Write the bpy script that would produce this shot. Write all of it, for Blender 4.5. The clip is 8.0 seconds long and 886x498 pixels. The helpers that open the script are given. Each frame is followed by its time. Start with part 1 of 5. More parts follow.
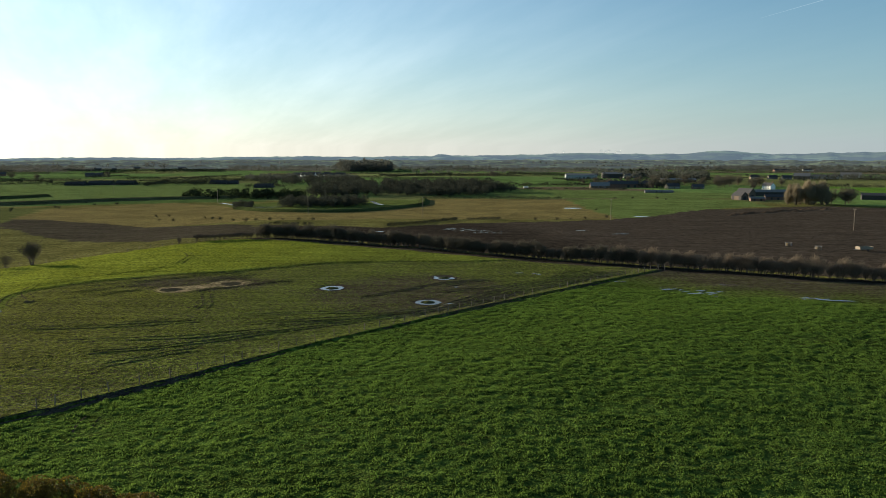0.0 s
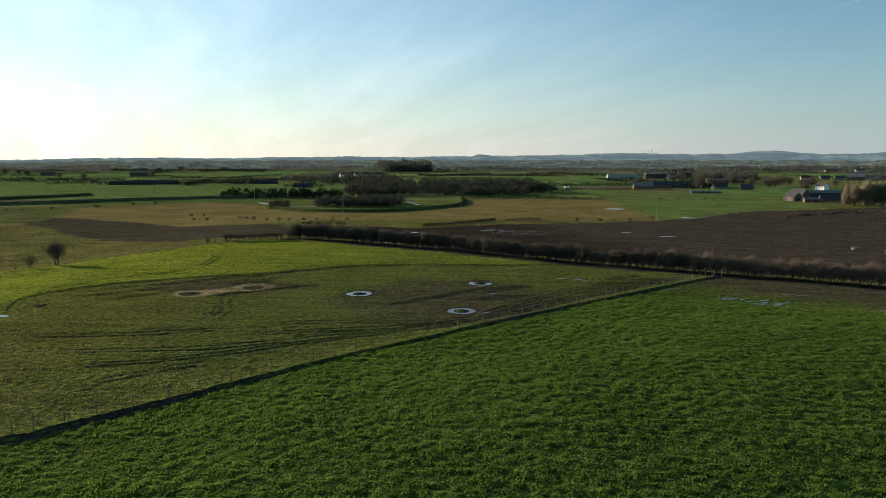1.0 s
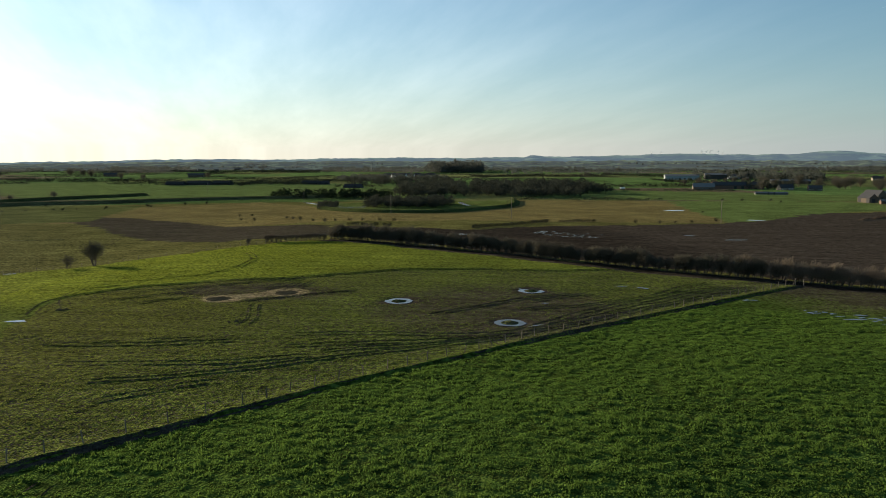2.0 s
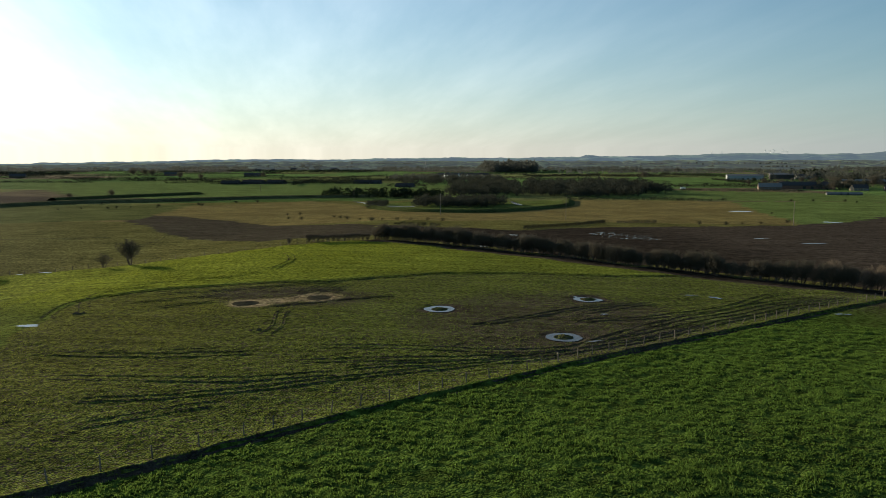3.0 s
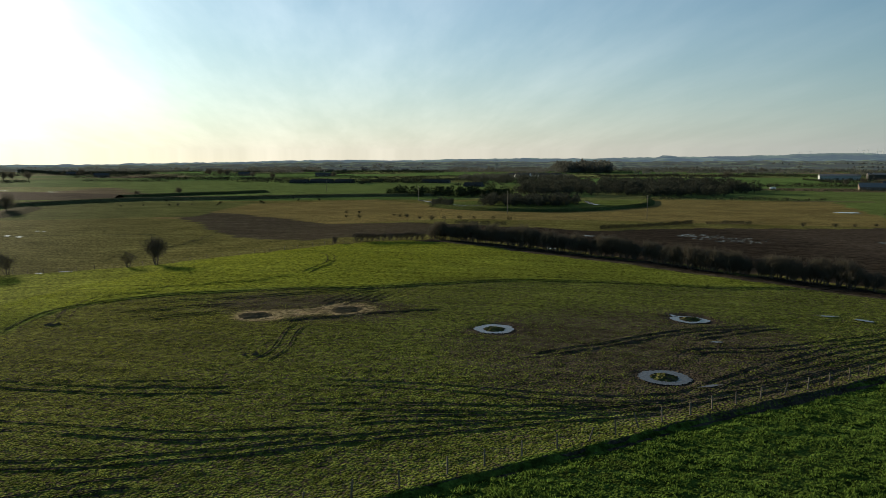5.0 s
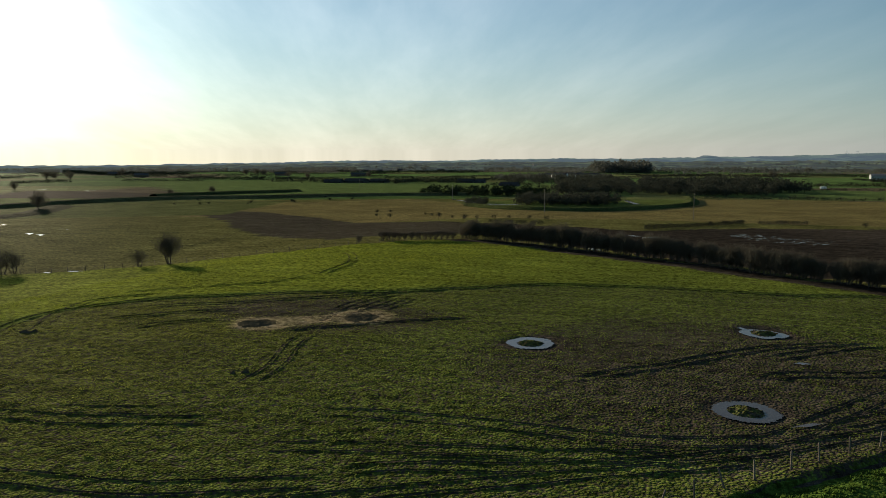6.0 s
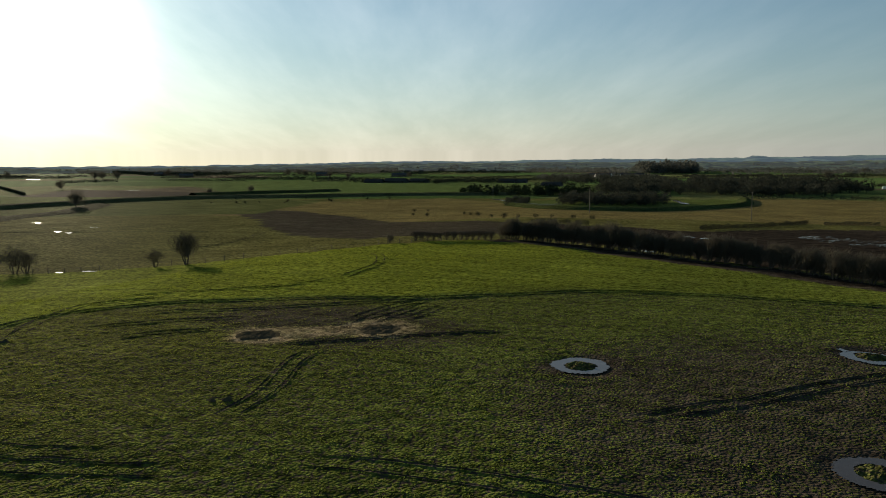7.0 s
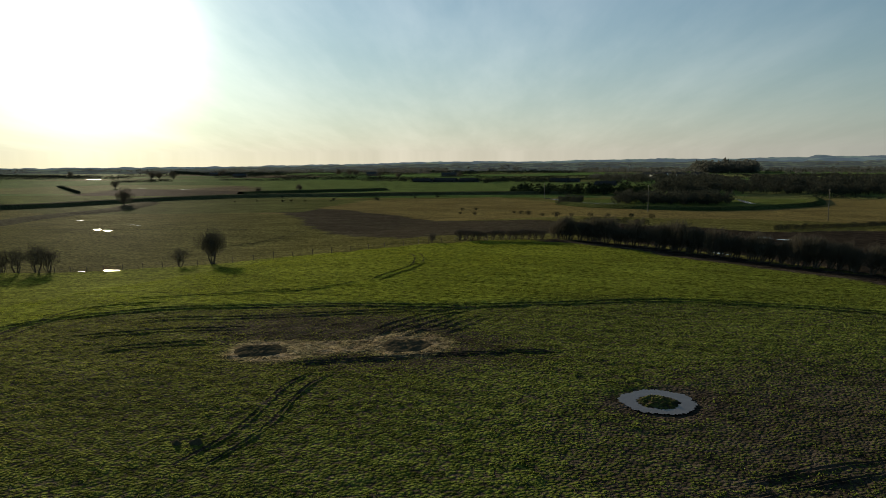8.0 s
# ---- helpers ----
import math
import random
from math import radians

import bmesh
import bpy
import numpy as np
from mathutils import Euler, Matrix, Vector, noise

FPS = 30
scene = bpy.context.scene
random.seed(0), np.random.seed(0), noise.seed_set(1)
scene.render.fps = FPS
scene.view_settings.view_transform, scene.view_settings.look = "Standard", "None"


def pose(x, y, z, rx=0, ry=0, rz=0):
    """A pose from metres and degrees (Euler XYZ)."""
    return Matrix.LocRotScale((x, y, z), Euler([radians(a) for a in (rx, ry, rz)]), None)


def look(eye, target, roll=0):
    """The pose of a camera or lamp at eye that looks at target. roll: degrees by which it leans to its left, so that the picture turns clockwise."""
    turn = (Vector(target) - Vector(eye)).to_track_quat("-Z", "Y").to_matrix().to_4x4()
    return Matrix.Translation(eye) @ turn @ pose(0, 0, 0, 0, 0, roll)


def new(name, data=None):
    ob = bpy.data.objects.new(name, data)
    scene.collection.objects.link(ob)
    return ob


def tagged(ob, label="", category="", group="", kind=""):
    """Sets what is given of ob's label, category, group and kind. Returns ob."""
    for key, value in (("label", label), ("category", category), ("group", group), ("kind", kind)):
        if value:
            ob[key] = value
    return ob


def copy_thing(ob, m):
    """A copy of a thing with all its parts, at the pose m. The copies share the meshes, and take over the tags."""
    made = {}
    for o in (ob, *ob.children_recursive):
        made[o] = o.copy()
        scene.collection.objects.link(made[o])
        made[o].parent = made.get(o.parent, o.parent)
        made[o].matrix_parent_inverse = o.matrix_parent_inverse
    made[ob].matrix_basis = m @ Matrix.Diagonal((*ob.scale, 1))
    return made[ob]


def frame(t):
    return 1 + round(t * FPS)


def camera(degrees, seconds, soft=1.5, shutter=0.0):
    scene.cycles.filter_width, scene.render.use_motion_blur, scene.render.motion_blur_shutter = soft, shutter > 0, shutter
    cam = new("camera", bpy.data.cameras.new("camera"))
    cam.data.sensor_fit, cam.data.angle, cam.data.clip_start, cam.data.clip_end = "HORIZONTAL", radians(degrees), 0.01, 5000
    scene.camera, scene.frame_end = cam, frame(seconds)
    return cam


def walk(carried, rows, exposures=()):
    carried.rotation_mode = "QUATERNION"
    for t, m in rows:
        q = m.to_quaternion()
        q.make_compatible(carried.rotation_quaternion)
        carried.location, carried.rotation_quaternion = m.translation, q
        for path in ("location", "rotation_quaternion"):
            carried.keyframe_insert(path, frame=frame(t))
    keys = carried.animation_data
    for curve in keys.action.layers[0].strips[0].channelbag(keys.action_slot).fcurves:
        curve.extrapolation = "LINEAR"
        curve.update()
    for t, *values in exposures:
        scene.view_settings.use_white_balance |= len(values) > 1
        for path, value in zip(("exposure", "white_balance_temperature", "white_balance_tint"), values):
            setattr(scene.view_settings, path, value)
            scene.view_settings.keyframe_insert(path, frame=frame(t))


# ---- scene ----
cam = camera(64.1, 8.0, soft=0.6)
PATH = [
    (0, (0.053, 0.076, 29.876), (0.054, 2.061, 29.629), 0.0),
    (0.5, (0.485, 6.608, 29.414), (0.44, 8.593, 29.168), 0.03),
    (1, (0.765, 12.914, 28.94), (0.656, 14.896, 28.694), 0.0),
    (1.5, (0.915, 19.705, 28.363), (0.735, 21.682, 28.119), -0.05),
    (3, (0.292, 40.941, 26.504), (-0.11, 42.885, 26.262), -0.1),
    (3.5, (-0.317, 48.038, 25.80), (-0.784, 49.968, 25.558), -0.1),
    (4, (-1.213, 55.218, 24.981), (-1.729, 57.135, 24.74), -0.1),
    (4.5, (-2.275, 62.457, 24.062), (-2.829, 64.364, 23.823), -0.1),
    (6, (-7.073, 83.912, 21.199), (-7.763, 85.774, 20.963), -0.15),
    (6.5, (-9.052, 91.004, 20.334), (-9.793, 92.847, 20.101), -0.17),
    (7, (-11.255, 98.09, 19.427), (-12.053, 99.909, 19.194), -0.2),
    (7.5, (-13.669, 105.123, 18.522), (-14.53, 106.913, 18.289), -0.27),
    (8, (-16.278, 112.048, 17.637), (-17.204, 113.805, 17.406), -0.3),
]
walk(cam, [(t, look(eye, target, roll)) for t, eye, target, roll in PATH],
     [(0, 1.0, 6650, 10), (1.5, 0.90, 6700, 10), (3.5, 0.70, 6750, 10), (4.5, 0.60, 6800, 10), (6.5, 0.37, 6900, 10), (8, 0.16, 7000, 10)])

# ---- light ----
SUN_LEFT, SUN_UP = 53.5, 9.5          # degrees left of the +y axis, and above the horizon
TO_SUN = Vector((-math.sin(radians(SUN_LEFT)) * math.cos(radians(SUN_UP)),
                 math.cos(radians(SUN_LEFT)) * math.cos(radians(SUN_UP)), math.sin(radians(SUN_UP))))

sun = new("sun", bpy.data.lights.new("sun", "SUN"))
sun.data.energy, sun.data.angle, sun.data.color = 5.0, radians(0.6), (1.0, 0.89, 0.70)
sun.matrix_world = look((0, 0, 300), Vector((0, 0, 300)) - TO_SUN)


class Nodes:
    """A short hand for node trees."""

    def __init__(self, tree):
        self.tree = tree
        tree.nodes.clear()

    def add(self, kind, inputs=None, **settings):
        node = self.tree.nodes.new(kind)
        if "operation" in settings:
            node.operation = settings["operation"]
        if "use_clamp" in settings:
            node.use_clamp = settings["use_clamp"]
        if "data_type" in settings:
            node.data_type = settings["data_type"]
        if "blend_type" in settings:
            node.blend_type = settings["blend_type"]
        if "interpolation_type" in settings:
            node.interpolation_type = settings["interpolation_type"]
        if "attribute_name" in settings:
            node.attribute_name = settings["attribute_name"]
        for key, value in (inputs or {}).items():
            if isinstance(value, bpy.types.NodeSocket):
                self.tree.links.new(value, node.inputs[key])
            else:
                node.inputs[key].default_value = value
        return node

    def math(self, op, a, b=0.0, c=0.0, clamp=False):
        return self.add("ShaderNodeMath", {0: a, 1: b, 2: c}, operation=op, use_clamp=clamp).outputs[0]

    def mix(self, f, a, b, blend="MIX"):
        n = self.add("ShaderNodeMix", {0: f, 6: a, 7: b}, data_type="RGBA", blend_type=blend)
        return n.outputs[2]

    def ramp(self, v, lo, hi, a=0.0, b=1.0):
        return self.add("ShaderNodeMapRange", {0: v, 1: lo, 2: hi, 3: a, 4: b}, interpolation_type="SMOOTHSTEP").outputs[0]

    def noise(self, vec, scale, detail=3.0, rough=0.55):
        return self.add("ShaderNodeTexNoise", {"Vector": vec, "Scale": scale, "Detail": detail, "Roughness": rough}).outputs[0]


world = bpy.data.worlds.new("sky")
scene.world = world
world.use_nodes = True
w = Nodes(world.node_tree)
sky = w.add("ShaderNodeTexSky")
sky.sky_type, sky.sun_disc, sky.sun_elevation, sky.sun_rotation = "NISHITA", False, radians(SUN_UP), radians(-SUN_LEFT)
sky.altitude, sky.air_density, sky.dust_density, sky.ozone_density = 50.0, 1.0, 0.15, 1.6
way = w.add("ShaderNodeTexCoord").outputs["Generated"]
near_sun = w.math("MAXIMUM", w.add("ShaderNodeVectorMath", {0: way, 1: TO_SUN}, operation="DOT_PRODUCT").outputs["Value"], 0.0)
wide_glow = w.math("POWER", near_sun, 2.5)
mid_glow = w.math("POWER", near_sun, 40.0)
tight_glow = w.math("POWER", near_sun, 260.0)
parts_of_way = w.add("ShaderNodeSeparateXYZ", {0: way})
up = w.math("MAXIMUM", parts_of_way.outputs[2], 0.02)
# thin high cloud on a flat layer, drawn out into streaks
layer_x = w.math("DIVIDE", parts_of_way.outputs[0], w.math("ADD", up, 0.12))
layer_y = w.math("DIVIDE", parts_of_way.outputs[1], w.math("ADD", up, 0.12))
layer = w.add("ShaderNodeCombineXYZ", {0: w.math("MULTIPLY_ADD", layer_y, 0.45, layer_x),
                                       1: w.math("MULTIPLY_ADD", layer_x, -0.10, w.math("MULTIPLY", layer_y, 0.24)), 2: 0.0}).outputs[0]
streaks = w.ramp(w.noise(layer, 1.5, 6.0, 0.58), 0.30, 0.76)
wisps = w.ramp(w.noise(layer, 4.6, 5.0, 0.60), 0.34, 0.80)
cloud = w.math("MULTIPLY_ADD", wisps, 0.12, w.math("MULTIPLY_ADD", streaks, 0.34, 0.36))
veil = w.math("MULTIPLY", cloud, w.math("MULTIPLY_ADD", wide_glow, 1.12, 0.06))
lit_cloud = w.add("ShaderNodeVectorMath", {0: (5.1, 4.75, 4.5), 3: veil}, operation="SCALE").outputs[0]
aureole = w.add("ShaderNodeVectorMath", {0: (7.0, 6.7, 5.4), 3: w.math("MULTIPLY_ADD", tight_glow, 5.0, w.math("MULTIPLY", mid_glow, 0.30))}, operation="SCALE").outputs[0]
low_air = w.math("POWER", w.math("SUBTRACT", 1.0, up, clamp=True), 8.0)
toward = w.math("POWER", near_sun, 1.5)
warm = w.add("ShaderNodeVectorMath", {0: (3.9, 2.45, 1.0), 3: toward}, operation="SCALE").outputs[0]
haze = w.add("ShaderNodeVectorMath", {0: (3.3, 3.75, 4.35), 1: warm}, operation="ADD").outputs[0]
tinted = w.add("ShaderNodeVectorMath", {0: sky.outputs[0], 1: (0.50, 0.985, 1.22)}, operation="MULTIPLY").outputs[0]
total = w.mix(w.math("MULTIPLY", low_air, 0.95), tinted, haze)
total = w.add("ShaderNodeVectorMath", {0: total, 1: lit_cloud}, operation="ADD").outputs[0]
total = w.add("ShaderNodeVectorMath", {0: total, 1: aureole}, operation="ADD").outputs[0]
back = w.add("ShaderNodeBackground", {0: total, 1: 0.065})
w.add("ShaderNodeOutputWorld", {0: back.outputs[0]})

# ---- small numeric helpers ----


def step(lo, hi, v):
    t = np.clip((np.asarray(v, float) - lo) / (hi - lo), 0, 1)
    return t * t * (3 - 2 * t)


def lattice(ix, iy, seed):
    n = (ix.astype(np.int64) * 374761393 + iy.astype(np.int64) * 668265263 + seed * 974634777) & 0x7FFFFFFF
    n = ((n ^ (n >> 13)) * 1274126177) & 0x7FFFFFFF
    return ((n ^ (n >> 16)) & 0xFFFF) / 65535.0


def vnoise(x, y, seed=0):
    """Smooth value noise, 0 to 1, one cell to a unit."""
    x, y = np.asarray(x, float), np.asarray(y, float)
    ix, iy = np.floor(x), np.floor(y)
    fx, fy = x - ix, y - iy
    fx, fy = fx * fx * (3 - 2 * fx), fy * fy * (3 - 2 * fy)
    a, b = lattice(ix, iy, seed), lattice(ix + 1, iy, seed)
    c, d = lattice(ix, iy + 1, seed), lattice(ix + 1, iy + 1, seed)
    return (a + (b - a) * fx) * (1 - fy) + (c + (d - c) * fx) * fy


def spline(points, gap):
    """Evenly spaced points along a smooth curve through the given ones."""
    p = np.array(points, float)
    p = np.vstack([2 * p[0] - p[1], p, 2 * p[-1] - p[-2]])
    out = []
    for i in range(1, len(p) - 2):
        n = max(2, int(np.linalg.norm(p[i + 1] - p[i]) / gap))
        for t in np.arange(n) / n:
            out.append(0.5 * (2 * p[i] + (p[i + 1] - p[i - 1]) * t + (2 * p[i - 1] - 5 * p[i] + 4 * p[i + 1] - p[i + 2]) * t * t
                              + (3 * p[i] - p[i - 1] - 3 * p[i + 1] + p[i + 2]) * t ** 3))
    out.append(p[-2])
    return np.array(out)


def beside(x, y, line):
    """Signed distance from a polyline: positive to its right, as one walks along it."""
    best, sign = np.full(np.shape(x), 1e9), np.zeros(np.shape(x))
    for (ax, ay), (bx, by) in zip(line[:-1], line[1:]):
        dx, dy = bx - ax, by - ay
        t = np.clip(((x - ax) * dx + (y - ay) * dy) / (dx * dx + dy * dy), 0, 1)
        d = np.hypot(x - ax - t * dx, y - ay - t * dy)
        s = (x - ax) * dy - (y - ay) * dx
        closer = d < best
        best, sign = np.where(closer, d, best), np.where(closer, np.where(s > 0, 1.0, -1.0), sign)
    return best * sign


def inside(x, y, poly):
    hit = np.zeros(np.shape(x), bool)
    for (ax, ay), (bx, by) in zip(poly, poly[1:] + poly[:1]):
        if ay != by:
            hit ^= ((ay > y) != (by > y)) & (x < (bx - ax) * (y - ay) / (by - ay) + ax)
    return hit


# ---- plan ----
EDGE = [(-66, 60), (-51.2, 79), (-46.8, 83.2), (-42.6, 88.4), (-37, 94.6), (-31.5, 101.3), (-25.2, 108.6), (-17.6, 116.8), (-8.2, 126.4), (0, 135.4), (14.2, 149.4), (28.5, 163.3), (46.2, 180), (59.7, 192)]
FENCE = [(x - 0.8, y + 0.85) for x, y in EDGE]
HEDGE = [(-74, 279), (-52, 270), (-34.5, 259), (-14.5, 248), (5, 233), (22.5, 222), (38.2, 211), (62, 199.4), (79, 188.6), (110.5, 174.5), (185, 142)]
WEST = [(-190, 196), (-178, 201), (-166, 206.5), (-152, 212), (-137, 219), (-130, 222.5), (-121, 231), (-112, 240), (-103, 248), (-98, 255), (-94, 259), (-82, 268), (-74, 275)]
RUT_ARC = [(-91, 143), (-97.5, 158), (-95.5, 166), (-88.3, 174), (-72.5, 184), (-54.8, 192.2), (-47.5, 197.6), (-36, 205), (-22, 209.8), (-8, 209.5), (4, 209.5), (16, 212.5), (30.8, 213.6)]
RINGS = [(-26.0, 165.2, 2.8), (-3.1, 148.3, 2.75), (0.5, 179.9, 2.75)]          # water round trampled feeding places
ISLANDS = [(-63.6, 163.4, 2.6), (-51.9, 171.5, 2.7)]                          # dry feeding places
DYKE = [(-520, 250), (-430, 345), (-423, 400), (-424, 470), (-403, 531), (-352, 573), (-289, 640), (-200, 690)]
BEND = [(-150, 520), (-107, 474), (-69.6, 476), (-35, 529), (-17, 572), (-17, 640)]


def relief(x, y, side):
    """Tussocks, hoof marks and hollows of the near pastures."""
    near = 1 - step(300, 460, y)
    lush = step(-0.5, 1.5, side)
    bumps = vnoise(x / 0.80 + 3, y / 0.75, 6) * 0.95 + vnoise(x / 1.9, y / 1.9 + 7, 7) * 0.35 + vnoise(x / 0.5 + 11, y / 0.5, 8) * 0.45 - 0.87
    return near * ((0.115 - 0.025 * lush) * bumps + 0.30 * (vnoise(x / 11, y / 11, 5) - 0.5))


def ground_h(x, y, fine=True):
    x, y = np.asarray(x, float), np.asarray(y, float)
    a = step(205, 435, 0.51 * x + 0.86 * y)
    b = step(80, 170, -x)
    z = -5 * (1 - (1 - a) * (1 - b))
    far = step(350, 900, np.hypot(x, y))
    z = z + far * 2.2 * (vnoise(x / 260, y / 260, 3) - 0.5)
    if fine:
        d = beside(x, y, EDGE)
        z = z + np.where(d < 0, 0.22 * np.exp(-(d / 1.9) ** 2), 0.22 * (1 - step(0.0, 0.40, d)) - 0.16 * step(0.0, 0.4, d) * (1 - step(0.6, 1.8, d)))
        # an added swell tilts the lush field, brightening its far part, darkening the near
        z = z + (0.75 * step(0, 42, d) - 1.7 * step(36, 112, d)) * (1 - step(128, 165, y)) * (d > 0)
        z = z + relief(x, y, d)
        for cx, cy, r in RINGS:
            q = np.hypot(x - cx, y - cy) / r
            z = z - (z + 0.12) * (1 - step(1.0, 1.5, q)) + 0.0
    return z


def gz(x, y):
    return float(ground_h(np.array([x]), np.array([y]))[0])


# GRASS is darkened for thatch and for the shade between lush tufts
GRASS, OLIVE, YELLOWGREEN = (0.052, 0.083, 0.015), (0.092, 0.113, 0.022), (0.150, 0.172, 0.022)
MUD, TAN, DULL = (0.052, 0.042, 0.033), (0.155, 0.124, 0.047), (0.106, 0.100, 0.032)
FIELDS = [   # outline, colour, how muddy
    ([(-260, 380), (-156, 366), (-113, 370), (-67, 376), (-40, 402), (16, 412), (104, 426), (112, 649), (62, 658), (-17, 658), (-35, 530), (-70, 477), (-107, 475), (-169, 552), (-232, 602), (-268, 549), (-330, 470)], TAN, 0.1),
    ([(-88, 337), (-66, 285), (-30, 262), (6, 236), (62, 202), (112, 177), (400, 80), (520, 300), (330, 520), (282, 545), (212, 513), (181, 507), (136, 449), (92, 416), (11, 372), (-26, 330)], MUD, 0.9),
    ([(-260, 396), (-330, 428), (-300, 442), (-235, 422), (-161, 375), (-91, 341), (-74, 292), (-96, 284), (-119, 279), (-177, 318)], (0.056, 0.055, 0.027), 0.42),
    ([(104, 426), (136, 449), (181, 507), (250, 540), (260, 600), (250, 640), (112, 649)], (0.098, 0.135, 0.040), 0.0),
    ([(62, 658), (260, 650), (330, 740), (150, 850), (60, 900), (-20, 700)], (0.095, 0.130, 0.040), 0.0),
    ([(-566, 492), (-690, 640), (-500, 625), (-427, 557), (-468, 506)], (0.10, 0.075, 0.045), 0.5),
    ([(-330, 640), (-60, 680), (-100, 1010), (-640, 1290), (-900, 1000), (-440, 600)], (0.100, 0.138, 0.042), 0.0),
    ([(-150, 520), (-107, 474), (-70, 476), (-35, 529), (-17, 572), (-17, 640), (-120, 640), (-170, 560)], (0.09, 0.115, 0.03), 0.1),
    ([(-440, 360), (-350, 330), (-250, 400), (-300, 540), (-400, 520)], (0.085, 0.095, 0.03), 0.1),
    ([(-500, 340), (-440, 420), (-440, 520), (-560, 490), (-700, 420), (-640, 330)], (0.085, 0.11, 0.025), 0.0),
    ([(330, 520), (520, 300), (700, 420), (620, 700), (420, 640)], (0.08, 0.12, 0.025), 0.0),
    ([(480, 720), (620, 720), (640, 930), (500, 960)], (0.085, 0.17, 0.024), 0.0),
]


def cover(x, y):
    """Colour of what grows, and how muddy it is, at places of the plan."""
    x, y = np.asarray(x, float), np.asarray(y, float)
    r = np.hypot(x, y)
    wx = x + (vnoise(x / 6, y / 6, 11) - 0.5) * np.clip(r / 60, 0.6, 14)
    wy = y + (vnoise(x / 6, y / 6, 12) - 0.5) * np.clip(r / 60, 0.6, 14)
    col = np.empty(x.shape + (3,))
    col[:] = DULL
    mud = np.zeros(x.shape)
    # distant patchwork of pastures and ploughland
    cell_x, cell_y = np.floor((wx + 0.25 * wy) / 230), np.floor((wy - 0.2 * wx) / 310)
    pick, tone = lattice(cell_x, cell_y, 21), lattice(cell_x, cell_y, 22)
    quilt = np.where(pick[..., None] < 0.6, np.array((0.085, 0.135, 0.040)), np.where(pick[..., None] < 0.82, np.array((0.125, 0.135, 0.05)), np.array((0.135, 0.108, 0.068))))
    quilt = quilt * (0.75 + 0.5 * tone[..., None])
    far = r > 640
    col[far] = quilt[far]
    for poly, colour, wet in FIELDS:
        xs, ys = [p[0] for p in poly], [p[1] for p in poly]
        box = (wx > min(xs)) & (wx < max(xs)) & (wy > min(ys)) & (wy < max(ys))
        hit = np.zeros(x.shape, bool)
        hit[box] = inside(wx[box], wy[box], poly)
        col[hit], mud[hit] = colour, wet
    # the mud value rises, and the soil darkens, towards the trampled corner
    mud = np.where(mud > 0.85, 0.90 + 0.085 * step(105, 25, x + 0.25 * (y - 250)), mud)
    near = (np.abs(x) < 330) & (y < 330)
    nx, ny = wx[near], wy[near]
    side, hedge, west, arc = beside(nx, ny, EDGE), beside(nx, ny, HEDGE), beside(nx, ny, WEST), beside(nx, ny, RUT_ARC)
    c, m = col[near], mud[near]
    home = (hedge > 0) & (west > 0)
    left = home & (side < 0)
    worn = step(-30, -75, nx)[..., None]
    c[left], m[left] = (np.array(OLIVE) * (1 - worn) + np.array((0.111, 0.117, 0.023)) * worn)[left], 0.27
    bright = left & (arc < 0)
    k = (step(0, 5, -arc) * step(140, 160, ny + 0.45 * (nx + 90)) * (0.35 + 0.65 * step(-10, -80, nx)))[..., None]
    c[bright] = (np.array(YELLOWGREEN) * k + np.array(OLIVE) * (1 - k))[bright]
    m[bright] = 0.10
    right = home & (side >= 0)
    c[right], m[right] = GRASS, 0.0
    wetland = step(44, 16, hedge + 14 * (vnoise(nx / 7, ny / 7, 17) - 0.5)) * step(30, 55, nx) * right
    c[right] = (c * (1 - 0.85 * wetland[..., None]) + 0.85 * wetland[..., None] * np.array((0.080, 0.085, 0.024)))[right]
    m = np.maximum(m, 0.42 * wetland)
    # dark strip along the hedge, trampled ground by the gate and round the feeding places
    # the hedge's shade is put into this strip as full-value dark soil
    m = np.maximum(m, home * step(8.0, 4.5, hedge) * 1.0)
    m = np.maximum(m, left * step(9, 2, np.abs(side + 6)) * step(-30, 5, nx) * 0.34)
    for cx, cy, rr in RINGS:
        m = np.maximum(m, 0.62 * step(2.2, 1.0, np.hypot(nx - cx, ny - cy) / rr))
    m = np.maximum(m, 0.50 * left * step(24, 6, np.hypot((nx + 58) / 1.5, (ny - 172) * 1.1)))
    # muddy ground, raised further to paint in a slope turned from the sun
    m = np.maximum(m, 0.47 * left * step(46, 14, np.hypot(nx + 5, ny - 160)))
    pale = np.zeros(nx.shape)
    for cx, cy, rr in ISLANDS:
        pale = np.maximum(pale, step(2.2, 1.5, np.hypot(nx - cx, ny - cy) / rr))
    along = np.clip(((nx + 63.6) * 11.7 + (ny - 163.4) * 8.1) / 202.5, 0, 1)
    pale = np.maximum(pale, step(3.6, 2.0, np.hypot(nx + 63.6 - 11.7 * along, ny - 163.4 - 8.1 * along)))
    pale = pale * (0.55 + 0.45 * vnoise(nx / 1.3, ny / 1.3, 31))
    c = c * (1 - pale[..., None]) + pale[..., None] * np.array((0.265, 0.198, 0.122))
    m = m * (1 - pale) + 0.0
    col[near], mud[near] = c, m
    return col, mud


# ---- materials ----


